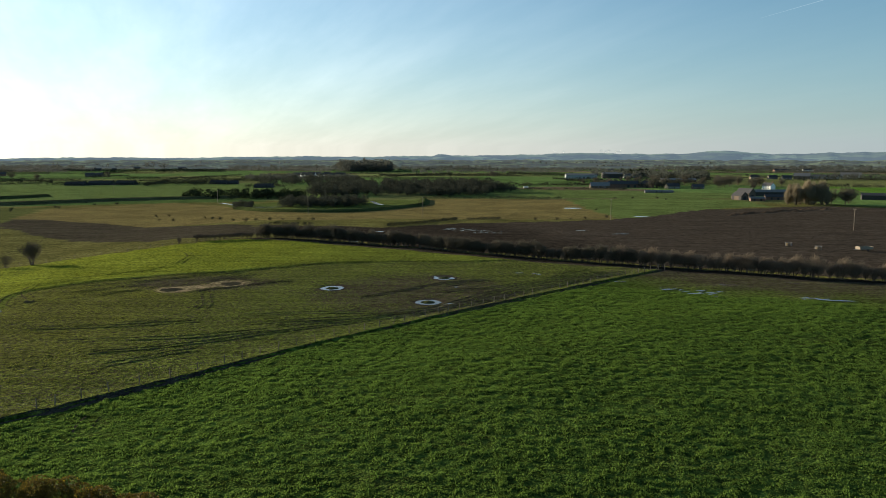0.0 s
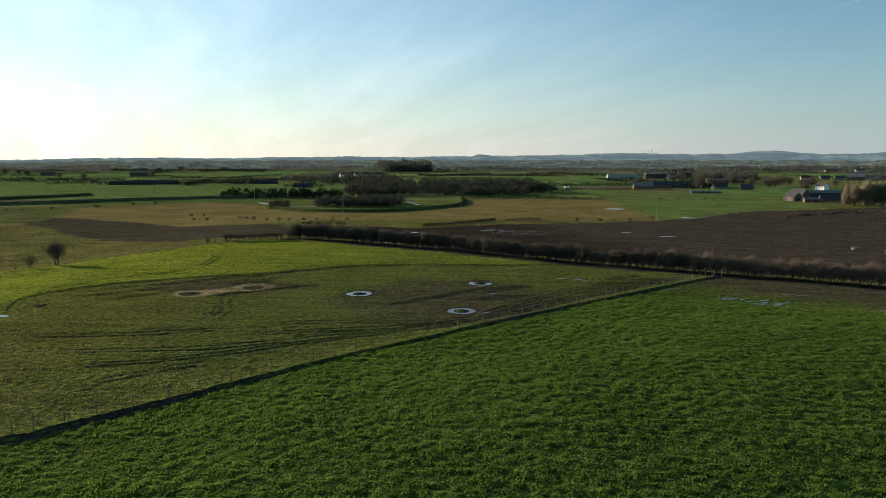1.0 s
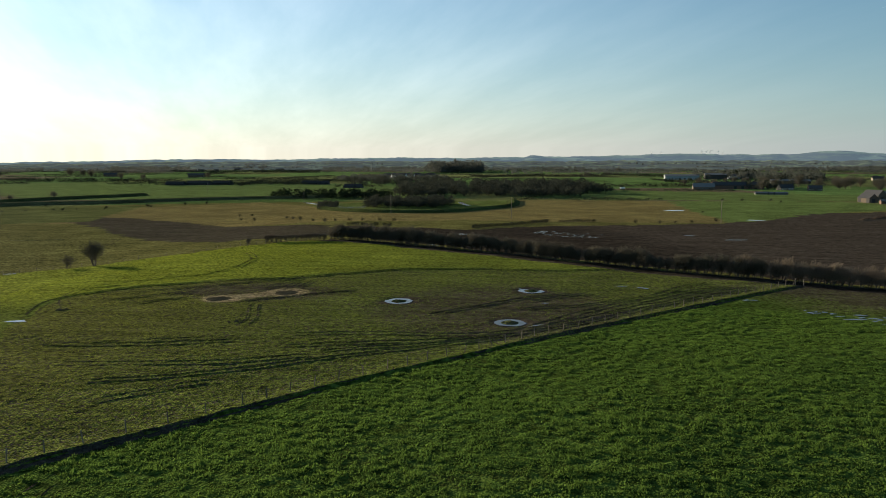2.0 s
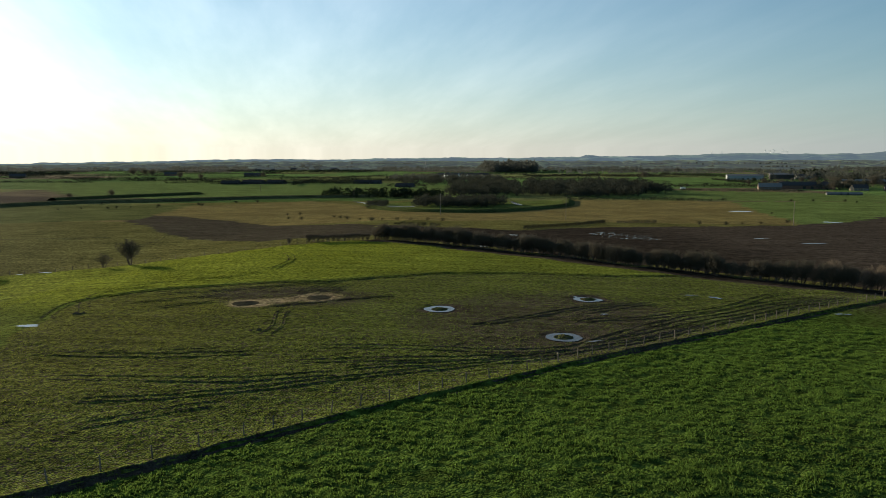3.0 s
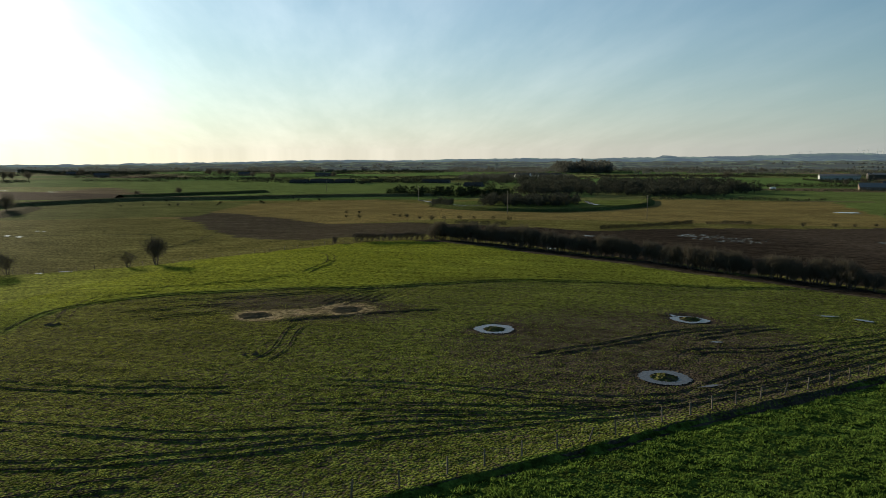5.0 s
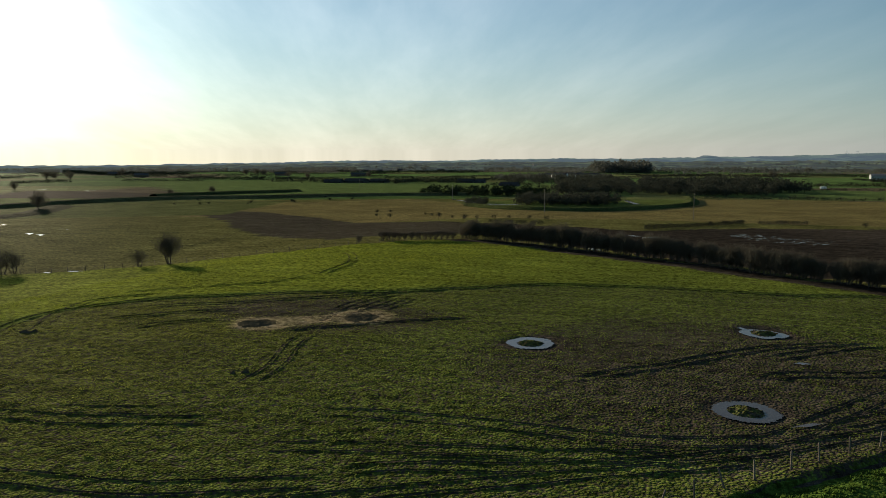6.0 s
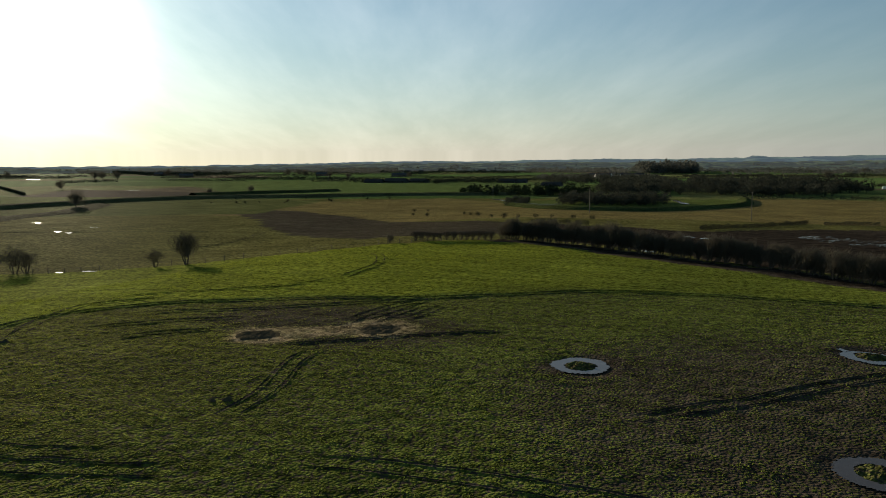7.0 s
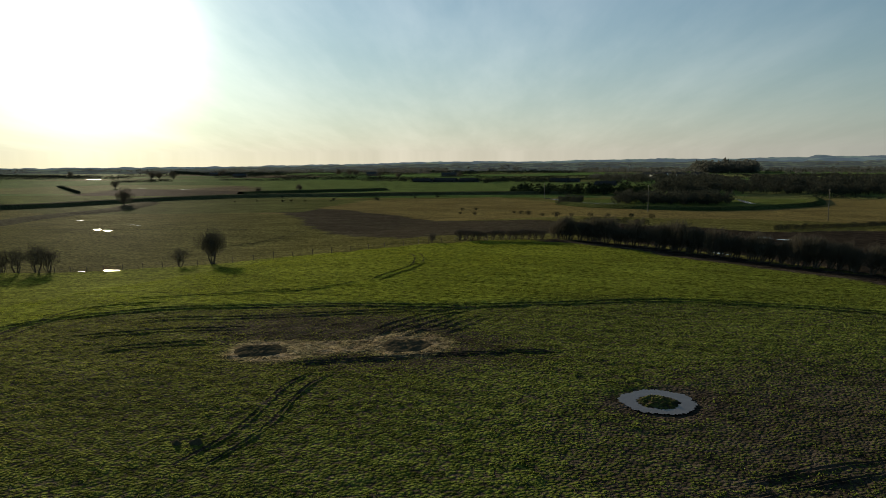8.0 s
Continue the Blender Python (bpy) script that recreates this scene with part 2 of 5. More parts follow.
def principled(name, colour, rough=0.8, spec=0.3, vary=0.35, scale=2.0, bump=0.0, bump_scale=20.0, metal=0.0, translucent=0.0, random_tone=0.0):
    m = bpy.data.materials.new(name)
    m.use_nodes = True
    n = Nodes(m.node_tree)
    pos = n.add("ShaderNodeTexCoord").outputs["Object"]
    big, small = n.noise(pos, scale, 3.0), n.noise(pos, scale * 9, 3.0)
    tone = n.math("MULTIPLY_ADD", big, vary, n.math("MULTIPLY_ADD", small, vary * 0.7, 1 - vary * 0.85))
    if random_tone:
        rnd = n.add("ShaderNodeObjectInfo").outputs["Random"]
        tone = n.math("MULTIPLY", tone, n.math("MULTIPLY_ADD", rnd, random_tone, 1 - random_tone / 2))
    col = n.add("ShaderNodeVectorMath", {0: colour, 3: tone}, operation="SCALE").outputs[0]
    inputs = {"Base Color": col, "Roughness": rough, "Metallic": metal, "Specular IOR Level": spec}
    if bump:
        inputs["Normal"] = n.add("ShaderNodeBump", {"Height": n.noise(pos, bump_scale, 4.0), "Strength": 0.8, "Distance": bump}).outputs[0]
    shader = n.add("ShaderNodeBsdfPrincipled", inputs).outputs[0]
    if translucent:
        glow = n.add("ShaderNodeBsdfTranslucent", {0: col}).outputs[0]
        shader = n.add("ShaderNodeMixShader", {0: translucent, 1: shader, 2: glow}).outputs[0]
    n.add("ShaderNodeOutputMaterial", {0: shader})
    return m


def ground_material():
    m = bpy.data.materials.new("pasture_and_mud")
    m.use_nodes = True
    n = Nodes(m.node_tree)
    pos = n.add("ShaderNodeNewGeometry").outputs["Position"]
    base = n.add("ShaderNodeAttribute", attribute_name="cover").outputs["Color"]
    wet = n.add("ShaderNodeAttribute", attribute_name="mud").outputs["Fac"]
    wide, mid, fine = n.noise(pos, 0.035, 4.0, 0.6), n.noise(pos, 0.45, 4.0, 0.62), n.noise(pos, 3.2, 4.0, 0.6)
    tussock = n.ramp(n.noise(pos, 1.15, 3.0, 0.62), 0.34, 0.66, 0.48, 1.55)
    clumps = n.add("ShaderNodeTexVoronoi", {"Vector": pos, "Scale": 3.5}).outputs["Distance"]
    tone = n.math("MULTIPLY", n.math("MULTIPLY_ADD", wide, 1.1, 0.45), n.math("MULTIPLY_ADD", mid, 0.9, 0.55))
    tone = n.math("MULTIPLY", n.math("MULTIPLY", tone, tussock), n.math("MULTIPLY_ADD", fine, 0.9, 0.55))
    # streaks like harrow lines, strengthened to paint rows of lit and shaded tussocks
    long_way = n.add("ShaderNodeVectorMath", {0: pos, 1: (0.10, 0.9, 1.0)}, operation="MULTIPLY").outputs[0]
    streak_tone = n.ramp(n.noise(long_way, 0.35, 6.0, 0.7), 0.3, 0.7, 0.74, 1.28)
    tone = n.math("MULTIPLY", tone, streak_tone)
    grass = n.add("ShaderNodeVectorMath", {0: base, 3: tone}, operation="SCALE").outputs[0]
    dry = n.ramp(n.noise(pos, 0.11, 5.0, 0.65), 0.5, 0.75)
    grass = n.mix(n.math("MULTIPLY", dry, 0.30), grass, (0.100, 0.102, 0.030, 1))
    soil = n.mix(fine, (0.018, 0.014, 0.010, 1), (0.084, 0.068, 0.052, 1))
    soil = n.add("ShaderNodeVectorMath", {0: soil, 3: n.math("MULTIPLY", n.math("MULTIPLY", streak_tone, n.ramp(n.noise(pos, 0.5, 7.0, 0.8), 0.3, 0.7, 0.45, 1.7)), n.ramp(wet, 0.92, 1.0, 1.0, 0.55))}, operation="SCALE").outputs[0]
    patchy = n.math("MULTIPLY_ADD", mid, 0.25, n.math("MULTIPLY_ADD", fine, 0.35, n.math("MULTIPLY", clumps, 0.62)))
    bare = n.ramp(n.math("ADD", patchy, wet), 0.82, 1.12)
    bare = n.math("MULTIPLY", bare, n.ramp(wet, 0.0, 0.08))
    col = n.mix(bare, grass, soil)
    height = n.math("MULTIPLY_ADD", clumps, -0.75, n.math("MULTIPLY_ADD", fine, 0.6, n.math("MULTIPLY", mid, 0.5)))
    normal = n.add("ShaderNodeBump", {"Height": height, "Strength": 1.0, "Distance": 0.42}).outputs[0]
    shader = n.add("ShaderNodeBsdfPrincipled", {"Base Color": col, "Roughness": 0.8, "Specular IOR Level": 0.0002, "Normal": normal}).outputs[0]
    n.add("ShaderNodeOutputMaterial", {0: shader})
    return m


def blade_material(name):
    m = bpy.data.materials.new(name)
    m.use_nodes = True
    n = Nodes(m.node_tree)
    base = n.add("ShaderNodeAttribute", attribute_name="cover").outputs["Color"]
    rnd = n.add("ShaderNodeNewGeometry").outputs["Random Per Island"]
    col = n.add("ShaderNodeVectorMath", {0: base, 3: n.math("MULTIPLY_ADD", rnd, 0.8, 0.62)}, operation="SCALE").outputs[0]
    shader = n.add("ShaderNodeBsdfPrincipled", {"Base Color": col, "Roughness": 0.8, "Specular IOR Level": 0.0}).outputs[0]
    glow = n.add("ShaderNodeBsdfTranslucent", {0: col}).outputs[0]
    n.add("ShaderNodeOutputMaterial", {0: n.add("ShaderNodeMixShader", {0: 0.45, 1: shader, 2: glow}).outputs[0]})
    return m


def water_material():
    m = bpy.data.materials.new("standing_water")
    m.use_nodes = True
    n = Nodes(m.node_tree)
    pos = n.add("ShaderNodeNewGeometry").outputs["Position"]
    normal = n.add("ShaderNodeBump", {"Height": n.noise(pos, 2.2, 2.0), "Strength": 0.25, "Distance": 0.01}).outputs[0]
    col = n.mix(n.noise(pos, 0.8), (0.080, 0.066, 0.056, 1), (0.125, 0.104, 0.088, 1))
    shader = n.add("ShaderNodeBsdfPrincipled", {"Base Color": col, "Roughness": 0.10, "IOR": 1.33, "Specular IOR Level": 0.27, "Normal": normal}).outputs[0]
    n.add("ShaderNodeOutputMaterial", {0: shader})
    return m


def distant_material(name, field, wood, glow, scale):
    """Hills miles off, with fields and woods, and haze painted on as a faint emission."""
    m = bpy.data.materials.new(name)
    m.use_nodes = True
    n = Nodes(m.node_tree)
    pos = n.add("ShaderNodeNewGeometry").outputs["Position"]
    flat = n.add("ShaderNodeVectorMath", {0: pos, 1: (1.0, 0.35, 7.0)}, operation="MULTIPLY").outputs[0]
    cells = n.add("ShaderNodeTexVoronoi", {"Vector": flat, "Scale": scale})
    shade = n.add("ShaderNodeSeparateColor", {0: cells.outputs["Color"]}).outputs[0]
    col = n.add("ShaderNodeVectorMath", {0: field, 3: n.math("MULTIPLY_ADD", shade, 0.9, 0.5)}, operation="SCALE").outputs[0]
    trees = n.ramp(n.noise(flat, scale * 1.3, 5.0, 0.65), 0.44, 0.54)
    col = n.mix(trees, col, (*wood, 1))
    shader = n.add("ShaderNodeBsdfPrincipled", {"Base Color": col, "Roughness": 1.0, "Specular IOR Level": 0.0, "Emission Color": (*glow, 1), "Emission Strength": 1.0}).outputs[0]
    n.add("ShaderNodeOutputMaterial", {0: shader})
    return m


GROUND, BLADES, WATER = ground_material(), blade_material("grass_blades"), water_material()
SLURRY = principled("wet_slurry", (0.070, 0.056, 0.046), 0.20, 0.14, 0.3, 1.2, 0.01, 3)
BARK = principled("bark", (0.10, 0.078, 0.058), 0.9, 0.1, 0.4, 3, 0.02, 30)
DARK_TWIGS = principled("dark_twigs", (0.085, 0.068, 0.050), 0.9, 0.1, 0.4, 0.8)
PALE_TWIGS = principled("pale_thorn_twigs", (0.185, 0.142, 0.100), 0.9, 0.1, 0.5, 0.8, translucent=0.25)
TWIGS = principled("bare_twigs", (0.088, 0.078, 0.056), 0.9, 0.1, 0.5, 0.8, translucent=0.25)
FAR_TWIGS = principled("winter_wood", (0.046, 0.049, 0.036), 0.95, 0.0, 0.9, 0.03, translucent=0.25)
# paler and greyer than winter_wood: haze over far trees put into the colour
BELT_TWIGS = principled("hazed_belt_wood", (0.11, 0.113, 0.10), 0.95, 0.0, 0.5, 0.01, translucent=0.5)
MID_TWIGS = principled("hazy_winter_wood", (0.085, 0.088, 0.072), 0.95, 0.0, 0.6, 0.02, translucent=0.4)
FAR_HEDGE = principled("dark_hedge_leaves", (0.056, 0.056, 0.034), 0.95, 0.0, 0.7, 0.02)
GOLD_TWIGS = principled("poplar_twigs", (0.26, 0.215, 0.14), 0.9, 0.1, 0.5, 0.3, translucent=0.4)
DARK_LEAVES = principled("evergreen_leaves", (0.030, 0.036, 0.018), 0.9, 0.0, 0.6, 0.3)
GORSE = principled("gorse_leaves", (0.095, 0.070, 0.014), 0.8, 0.2, 0.9, 1.2, translucent=0.3)
GORSE_FLOWER = principled("gorse_flowers", (0.45, 0.30, 0.02), 0.7, 0.2, 0.4, 2.0, translucent=0.3)
POST_WOOD = principled("weathered_post_wood", (0.145, 0.118, 0.090), 0.9, 0.15, 0.5, 4, 0.01, 40, random_tone=0.5)
POLE_WOOD = principled("pole_wood", (0.20, 0.17, 0.13), 0.9, 0.15, 0.4, 2, 0.01, 30, random_tone=0.3)
WIRE = principled("galvanised_wire", (0.14, 0.13, 0.12), 0.8, 0.2, 0.2, 6)
DRY_MUD = principled("dung_and_straw", (0.078, 0.064, 0.038), 0.95, 0.0, 0.9, 1.2, 0.08, 7)
BRICK = principled("farm_brick", (0.17, 0.105, 0.075), 0.9, 0.2, 0.4, 0.6, 0.02, 8, random_tone=0.3)
STONE = principled("farm_stone", (0.125, 0.096, 0.069), 0.9, 0.2, 0.5, 0.5, 0.03, 5, random_tone=0.3)
RENDERED = principled("white_render", (0.78, 0.76, 0.70), 0.8, 0.3, 0.12, 0.5)
SLATE = principled("slate_roof", (0.062, 0.060, 0.060), 0.9, 0.08, 0.4, 0.7, 0.02, 6, random_tone=0.3)
TIN = principled("fibre_cement_roof", (0.15, 0.145, 0.135), 0.9, 0.1, 0.4, 0.4, 0.02, 3, random_tone=0.4)
DULL_ROOF = principled("weathered_dark_roof", (0.048, 0.046, 0.042), 1.0, 0.0, 0.5, 0.4, random_tone=0.3)
PALE_TIN = principled("pale_sheet_cladding", (0.31, 0.32, 0.31), 0.5, 0.4, 0.15, 0.3, random_tone=0.2)
DARK_BOARD = principled("dark_barn_boarding", (0.050, 0.046, 0.042), 0.85, 0.2, 0.5, 0.8, random_tone=0.4)
GLASS = principled("window_glass", (0.02, 0.024, 0.028), 0.05, 0.6, 0.1, 1.0)
FRAME = principled("white_window_frame", (0.7, 0.7, 0.68), 0.6, 0.3, 0.1, 3.0)
STEEL = principled("galvanised_steel", (0.17, 0.17, 0.17), 0.7, 0.3, 0.3, 2.0)
OAT_BOARD = principled("pale_timber_boards", (0.25, 0.205, 0.15), 0.85, 0.2, 0.4, 2.0)
HAY = principled("old_hay", (0.15, 0.11, 0.06), 0.95, 0.1, 0.6, 3.0, 0.05, 12)
RUBBLE = principled("rubble_and_soil", (0.085, 0.060, 0.040), 0.95, 0.0, 0.7, 0.6, 0.1, 4, random_tone=0.5)

# ---- meshes ----


class Geo:
    """Collects vertices and faces for one mesh."""

    def __init__(self):
        self.v, self.f = [], []

    def mesh(self, name, material, smooth=False):
        me = bpy.data.meshes.new(name)
        me.from_pydata([tuple(p) for p in self.v], [], self.f)
        me.materials.append(material)
        if smooth:
            me.polygons.foreach_set("use_smooth", [True] * len(me.polygons))
        me.update()
        return me

    def box(self, x0, x1, y0, y1, z0, z1, m=None):
        k = len(self.v)
        pts = [Vector((x, y, z)) for z in (z0, z1) for x, y in ((x0, y0), (x1, y0), (x1, y1), (x0, y1))]
        self.v += [m @ p for p in pts] if m else pts
        self.f += [tuple(k + i for i in q) for q in ((3, 2, 1, 0), (4, 5, 6, 7), (0, 1, 5, 4), (1, 2, 6, 5), (2, 3, 7, 6), (3, 0, 4, 7))]
        return self

    def tube(self, a, b, ra, rb, sides=5, cap=False):
        a, b = Vector(a), Vector(b)
        axis = (b - a).normalized()
        u = axis.orthogonal().normalized()
        s = axis.cross(u)
        k = len(self.v)
        for p, r in ((a, ra), (b, rb)):
            for i in range(sides):
                t = 2 * math.pi * i / sides
                self.v.append(p + r * (math.cos(t) * u + math.sin(t) * s))
        for i in range(sides):
            j = (i + 1) % sides
            self.f.append((k + i, k + j, k + sides + j, k + sides + i))
        if cap:
            self.f.append(tuple(k + sides + i for i in range(sides)))
        return self

    def blade(self, a, b, wide, rng):
        """A twig or leaf: one thin triangle from a to b."""
        a, b = Vector(a), Vector(b)
        s = (b - a).cross(Vector((rng.uniform(-1, 1), rng.uniform(-1, 1), rng.uniform(-1, 1)))).normalized() * wide * 0.5
        k = len(self.v)
        self.v += [a - s, a + s, b]
        self.f.append((k, k + 1, k + 2))


def part(name, geo, material, parent, label="", smooth=False, kind=""):
    ob = new(name, geo if isinstance(geo, bpy.types.Mesh) else geo.mesh(name, material, smooth))
    ob.parent = parent
    return tagged(ob, label, kind=kind)


def thing(name, label, category, group="", kind="", m=None):
    ob = tagged(new(name), label, category, group, kind)
    if m is not None:
        ob.matrix_world = m
    return ob


def solid(name, geo, material, label, category, kind="", group="", smooth=False, m=None):
    ob = tagged(new(name, geo if isinstance(geo, bpy.types.Mesh) else geo.mesh(name, material, smooth)), label, category, group, kind)
    if m is not None:
        ob.matrix_world = m
    return ob


def grid_mesh(name, x, y, z, material, attrs=None):
    """A mesh from two-dimensional arrays of places."""
    rows, cols = x.shape
    me = bpy.data.meshes.new(name)
    i = np.arange(rows * cols).reshape(rows, cols)
    quads = np.stack([i[:-1, :-1], i[:-1, 1:], i[1:, 1:], i[1:, :-1]], -1).reshape(-1, 4)
    me.vertices.add(rows * cols)
    me.vertices.foreach_set("co", np.stack([x, y, z], -1).astype(np.float32).ravel())
    me.loops.add(quads.size)
    me.loops.foreach_set("vertex_index", quads.astype(np.int32).ravel())
    me.polygons.add(len(quads))
    me.polygons.foreach_set("loop_start", np.arange(0, quads.size, 4, dtype=np.int32))
    me.polygons.foreach_set("use_smooth", np.ones(len(quads), bool))
    put_attributes(me, attrs)
    me.materials.append(material)
    me.update()
    me.validate()
    return me


def put_attributes(me, attrs):
    for key, value in (attrs or {}).items():
        if value.ndim > 1:
            a = me.attributes.new(key, "FLOAT_COLOR", "POINT")
            a.data.foreach_set("color", np.hstack([value, np.ones((len(value), 1))]).astype(np.float32).ravel())
        else:
            a = me.attributes.new(key, "FLOAT", "POINT")
            a.data.foreach_set("value", value.astype(np.float32))


# ---- ground ----


def graded(lo, hi, gap, mid_lo, mid_hi, mid_gap, start, end):
    """Coordinates closely spaced from lo to hi, wider out to mid_lo and mid_hi, and ever wider to start and end."""
    def outward(v, stop, last):
        out, g = [], gap
        while v < last:
            g = min(mid_gap, g * 1.05) if v < stop else g * 1.06
            v += g
            out.append(min(v, last))
        return out
    return np.array([-v for v in outward(-lo, -mid_lo, -start)[::-1]] + list(np.arange(lo, hi, gap)) + outward(hi, mid_hi, end))


gx, gy = np.meshgrid(graded(-104, 66, 0.40, -400, 320, 2.4, -4700, 4700), graded(58, 214, 0.40, 20, 500, 2.4, -300, 4800))
g_z = ground_h(gx, gy)
g_col, g_mud = cover(gx, gy)
solid("ground", grid_mesh("ground", gx, gy, g_z, GROUND, {"cover": g_col.reshape(-1, 3), "mud": g_mud.ravel()}), GROUND,
      "rolling winter pasture, mud and distant patchwork fields", "ground", "structure")


def ridge(name, r, low, profile, seed, material, bearings=(-42, 74)):
    """A line of hills round the horizon; profile gives bearing (degrees left) and crest height."""
    b = np.radians(np.linspace(*bearings, 420))
    top = np.interp(np.degrees(b), [p[0] for p in profile], [p[1] for p in profile])
    rough = (vnoise(np.degrees(b) * 1.3, b * 0, seed) - 0.5) * 6 + (vnoise(np.degrees(b) * 6, b * 0, seed + 1) - 0.5) * 4
    k = np.array([0.0, 0.25, 0.5, 0.75, 1.0, 1.15])
    rise = np.array([0.0, 0.30, 0.62, 0.88, 1.0, 0.3])
    rr = r + k[:, None] * 420 + 0 * b
    z = low + (np.maximum(top + rough, 2) - low) * rise[:, None]
    z = z + (vnoise(np.degrees(b) * 2.2 + 0 * k[:, None], k[:, None] * 6 + 0 * b, seed + 2) - 0.5) * 4 * (rise[:, None] > 0.1) * (rise[:, None] < 0.95)
    solid(name, grid_mesh(name, -rr * np.sin(b), rr * np.cos(b), z, material), material, "low distant hills on the horizon", "hills", "structure")
    return -rr * np.sin(b), rr * np.cos(b), z


# the third colour is emitted, standing in for haze over each line of hills
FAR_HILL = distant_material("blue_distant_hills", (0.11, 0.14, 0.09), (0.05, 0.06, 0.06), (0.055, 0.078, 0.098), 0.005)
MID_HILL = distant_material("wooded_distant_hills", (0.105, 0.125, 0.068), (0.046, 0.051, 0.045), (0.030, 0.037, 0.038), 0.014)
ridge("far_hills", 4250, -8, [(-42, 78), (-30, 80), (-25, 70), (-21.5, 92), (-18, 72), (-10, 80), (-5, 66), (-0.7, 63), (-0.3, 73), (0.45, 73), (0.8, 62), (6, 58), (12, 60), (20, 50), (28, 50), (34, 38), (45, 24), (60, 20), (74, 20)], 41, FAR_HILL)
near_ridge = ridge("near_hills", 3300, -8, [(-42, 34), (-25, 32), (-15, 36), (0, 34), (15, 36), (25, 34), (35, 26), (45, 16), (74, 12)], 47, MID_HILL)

# ---- trees ----


def bare_tree(seed, height, spread, stems, twigs, lean=0.0, thick=0.1, low=0.05, fine=0.0058):
    """A leafless tree or shrub: stems and limbs, and a rounded, uneven crown of fine twigs, as two meshes."""
    rng = random.Random(seed)
    limbs, crown = Geo(), Geo()
    radius, mid_z, half_z = 0.36 * height * spread, height * (1 + low) / 2, height * (1 - low) / 2
    hollow = Vector((rng.uniform(0, 90), rng.uniform(0, 90), rng.uniform(0, 90)))

    def inside_crown(d, k):
        k *= 0.72 + 0.55 * noise.noise(d * 1.7 + hollow) + 0.16 * noise.noise(d * 5 + hollow)
        taper = 1.0 - 0.28 * max(0.0, -d.z)
        p = Vector((d.x * radius * k * taper, d.y * radius * k * taper, mid_z + d.z * half_z * min(1.05, k + 0.08)))
        p.x += lean * 0.32 * p.z
        return p

    def way(up):
        d = Vector((rng.gauss(0, 1), rng.gauss(0, 1), rng.gauss(up, 1)))
        return d.normalized()

    for s in range(stems):
        a = 2 * math.pi * (s + rng.uniform(-0.3, 0.3)) / stems
        foot = Vector((math.cos(a), math.sin(a), 0)) * (0.0 if stems == 1 else height * rng.uniform(0.02, 0.05))
        r = thick * rng.uniform(0.7, 1.1)
        fork = foot + Vector((math.cos(a) * 0.06 * spread + lean * 0.12, math.sin(a) * 0.06 * spread, 0.26 if stems == 1 else 0.2)) * height
        limbs.tube(foot - Vector((0, 0, 0.3)), fork, r * 1.25, r, 5)
        for _ in range(9 if stems == 1 else 4):
            tip = inside_crown(way(0.7), rng.uniform(0.6, 0.95))
            bend = fork.lerp(tip, 0.5) + Vector((rng.uniform(-1, 1), rng.uniform(-1, 1), rng.uniform(0, 1))) * height * 0.035
            limbs.tube(fork, bend, r * 0.55, r * 0.36, 3)
            limbs.tube(bend, tip, r * 0.36, r * 0.12, 3)
            for _ in range(2):
                side = bend.lerp(tip, rng.uniform(0, 0.6))
                limbs.tube(side, side.lerp(inside_crown(way(0.3), 0.9), 0.45), r * 0.22, r * 0.08, 3)
    heart = Vector((lean * 0.1 * height, 0, height * 0.22))
    for _ in range(twigs):
        p = inside_crown(way(0.15), rng.random() ** 0.42)
        e = ((p - heart).normalized() + Vector((rng.gauss(lean * 0.25, 0.38), rng.gauss(0, 0.38), rng.gauss(0.2, 0.3)))).normalized()
        crown.blade(p - e * height * rng.uniform(0.05, 0.15), p + e * height * 0.03, height * fine, rng)
    return limbs, crown


def make_tree(name, label, category, seed, height, spread, stems, twigs, bark=None, twig=None, lean=0.0, thick=0.1, group="", low=0.05, fine=0.0058):
    limbs, crown = bare_tree(seed, height, spread, stems, twigs, lean, thick, low, fine)
    top = thing(name, label, category, group)
    part("trunk", limbs, bark or BARK, top)
    part("crown", crown, twig or TWIGS, top, "leafless twigs")
    return top


def place(x, y, turn=0.0, size=1.0, sink=0.0):
    return pose(x, y, gz(x, y) - sink, 0, 0, turn) @ Matrix.Diagonal((size, size, size, 1))


def set_size(ob, m, size):
    ob.matrix_basis = m @ Matrix.Diagonal((size, size, size, 1))


rng = random.Random(5)

# tall hedge along the mud field
hedge_kinds = [make_tree("hedge_tree", "bare dark wind-bent hawthorn in the tall hedgerow" if i < 5 else "pale brown wind-bent hawthorn in the hedgerow beyond the gate", "hedge tree", 100 + i, 4.9 + 0.3 * (i % 3), 1.45, 4, 2300,
                         twig=TWIGS if i < 5 else PALE_TWIGS, lean=0.55, thick=0.10, low=0.0, group="tall hedgerow", fine=0.0088) for i in range(10)]
line = spline(HEDGE, 0.5)
travel, used = 0.0, set()
for p, q in zip(line[:-1], line[1:]):
    travel -= float(np.hypot(*(q - p)))
    if travel > 0:
        continue
    travel = rng.uniform(1.0, 1.9)
    kind = rng.randrange(5) + (5 if p[0] > 52 + rng.uniform(-12, 12) else 0)
    x, y = p[0] + rng.uniform(-0.5, 0.5), p[1] + rng.uniform(-0.6, 0.6)
    ob = hedge_kinds[kind] if kind not in used else copy_thing(hedge_kinds[kind], Matrix())
    used.add(kind)
    set_size(ob, pose(x, y, gz(x, y), 0, 0, rng.uniform(-40, 40)), rng.uniform(0.74, 1.2) * (1.12 if x < -30 else 1.0))

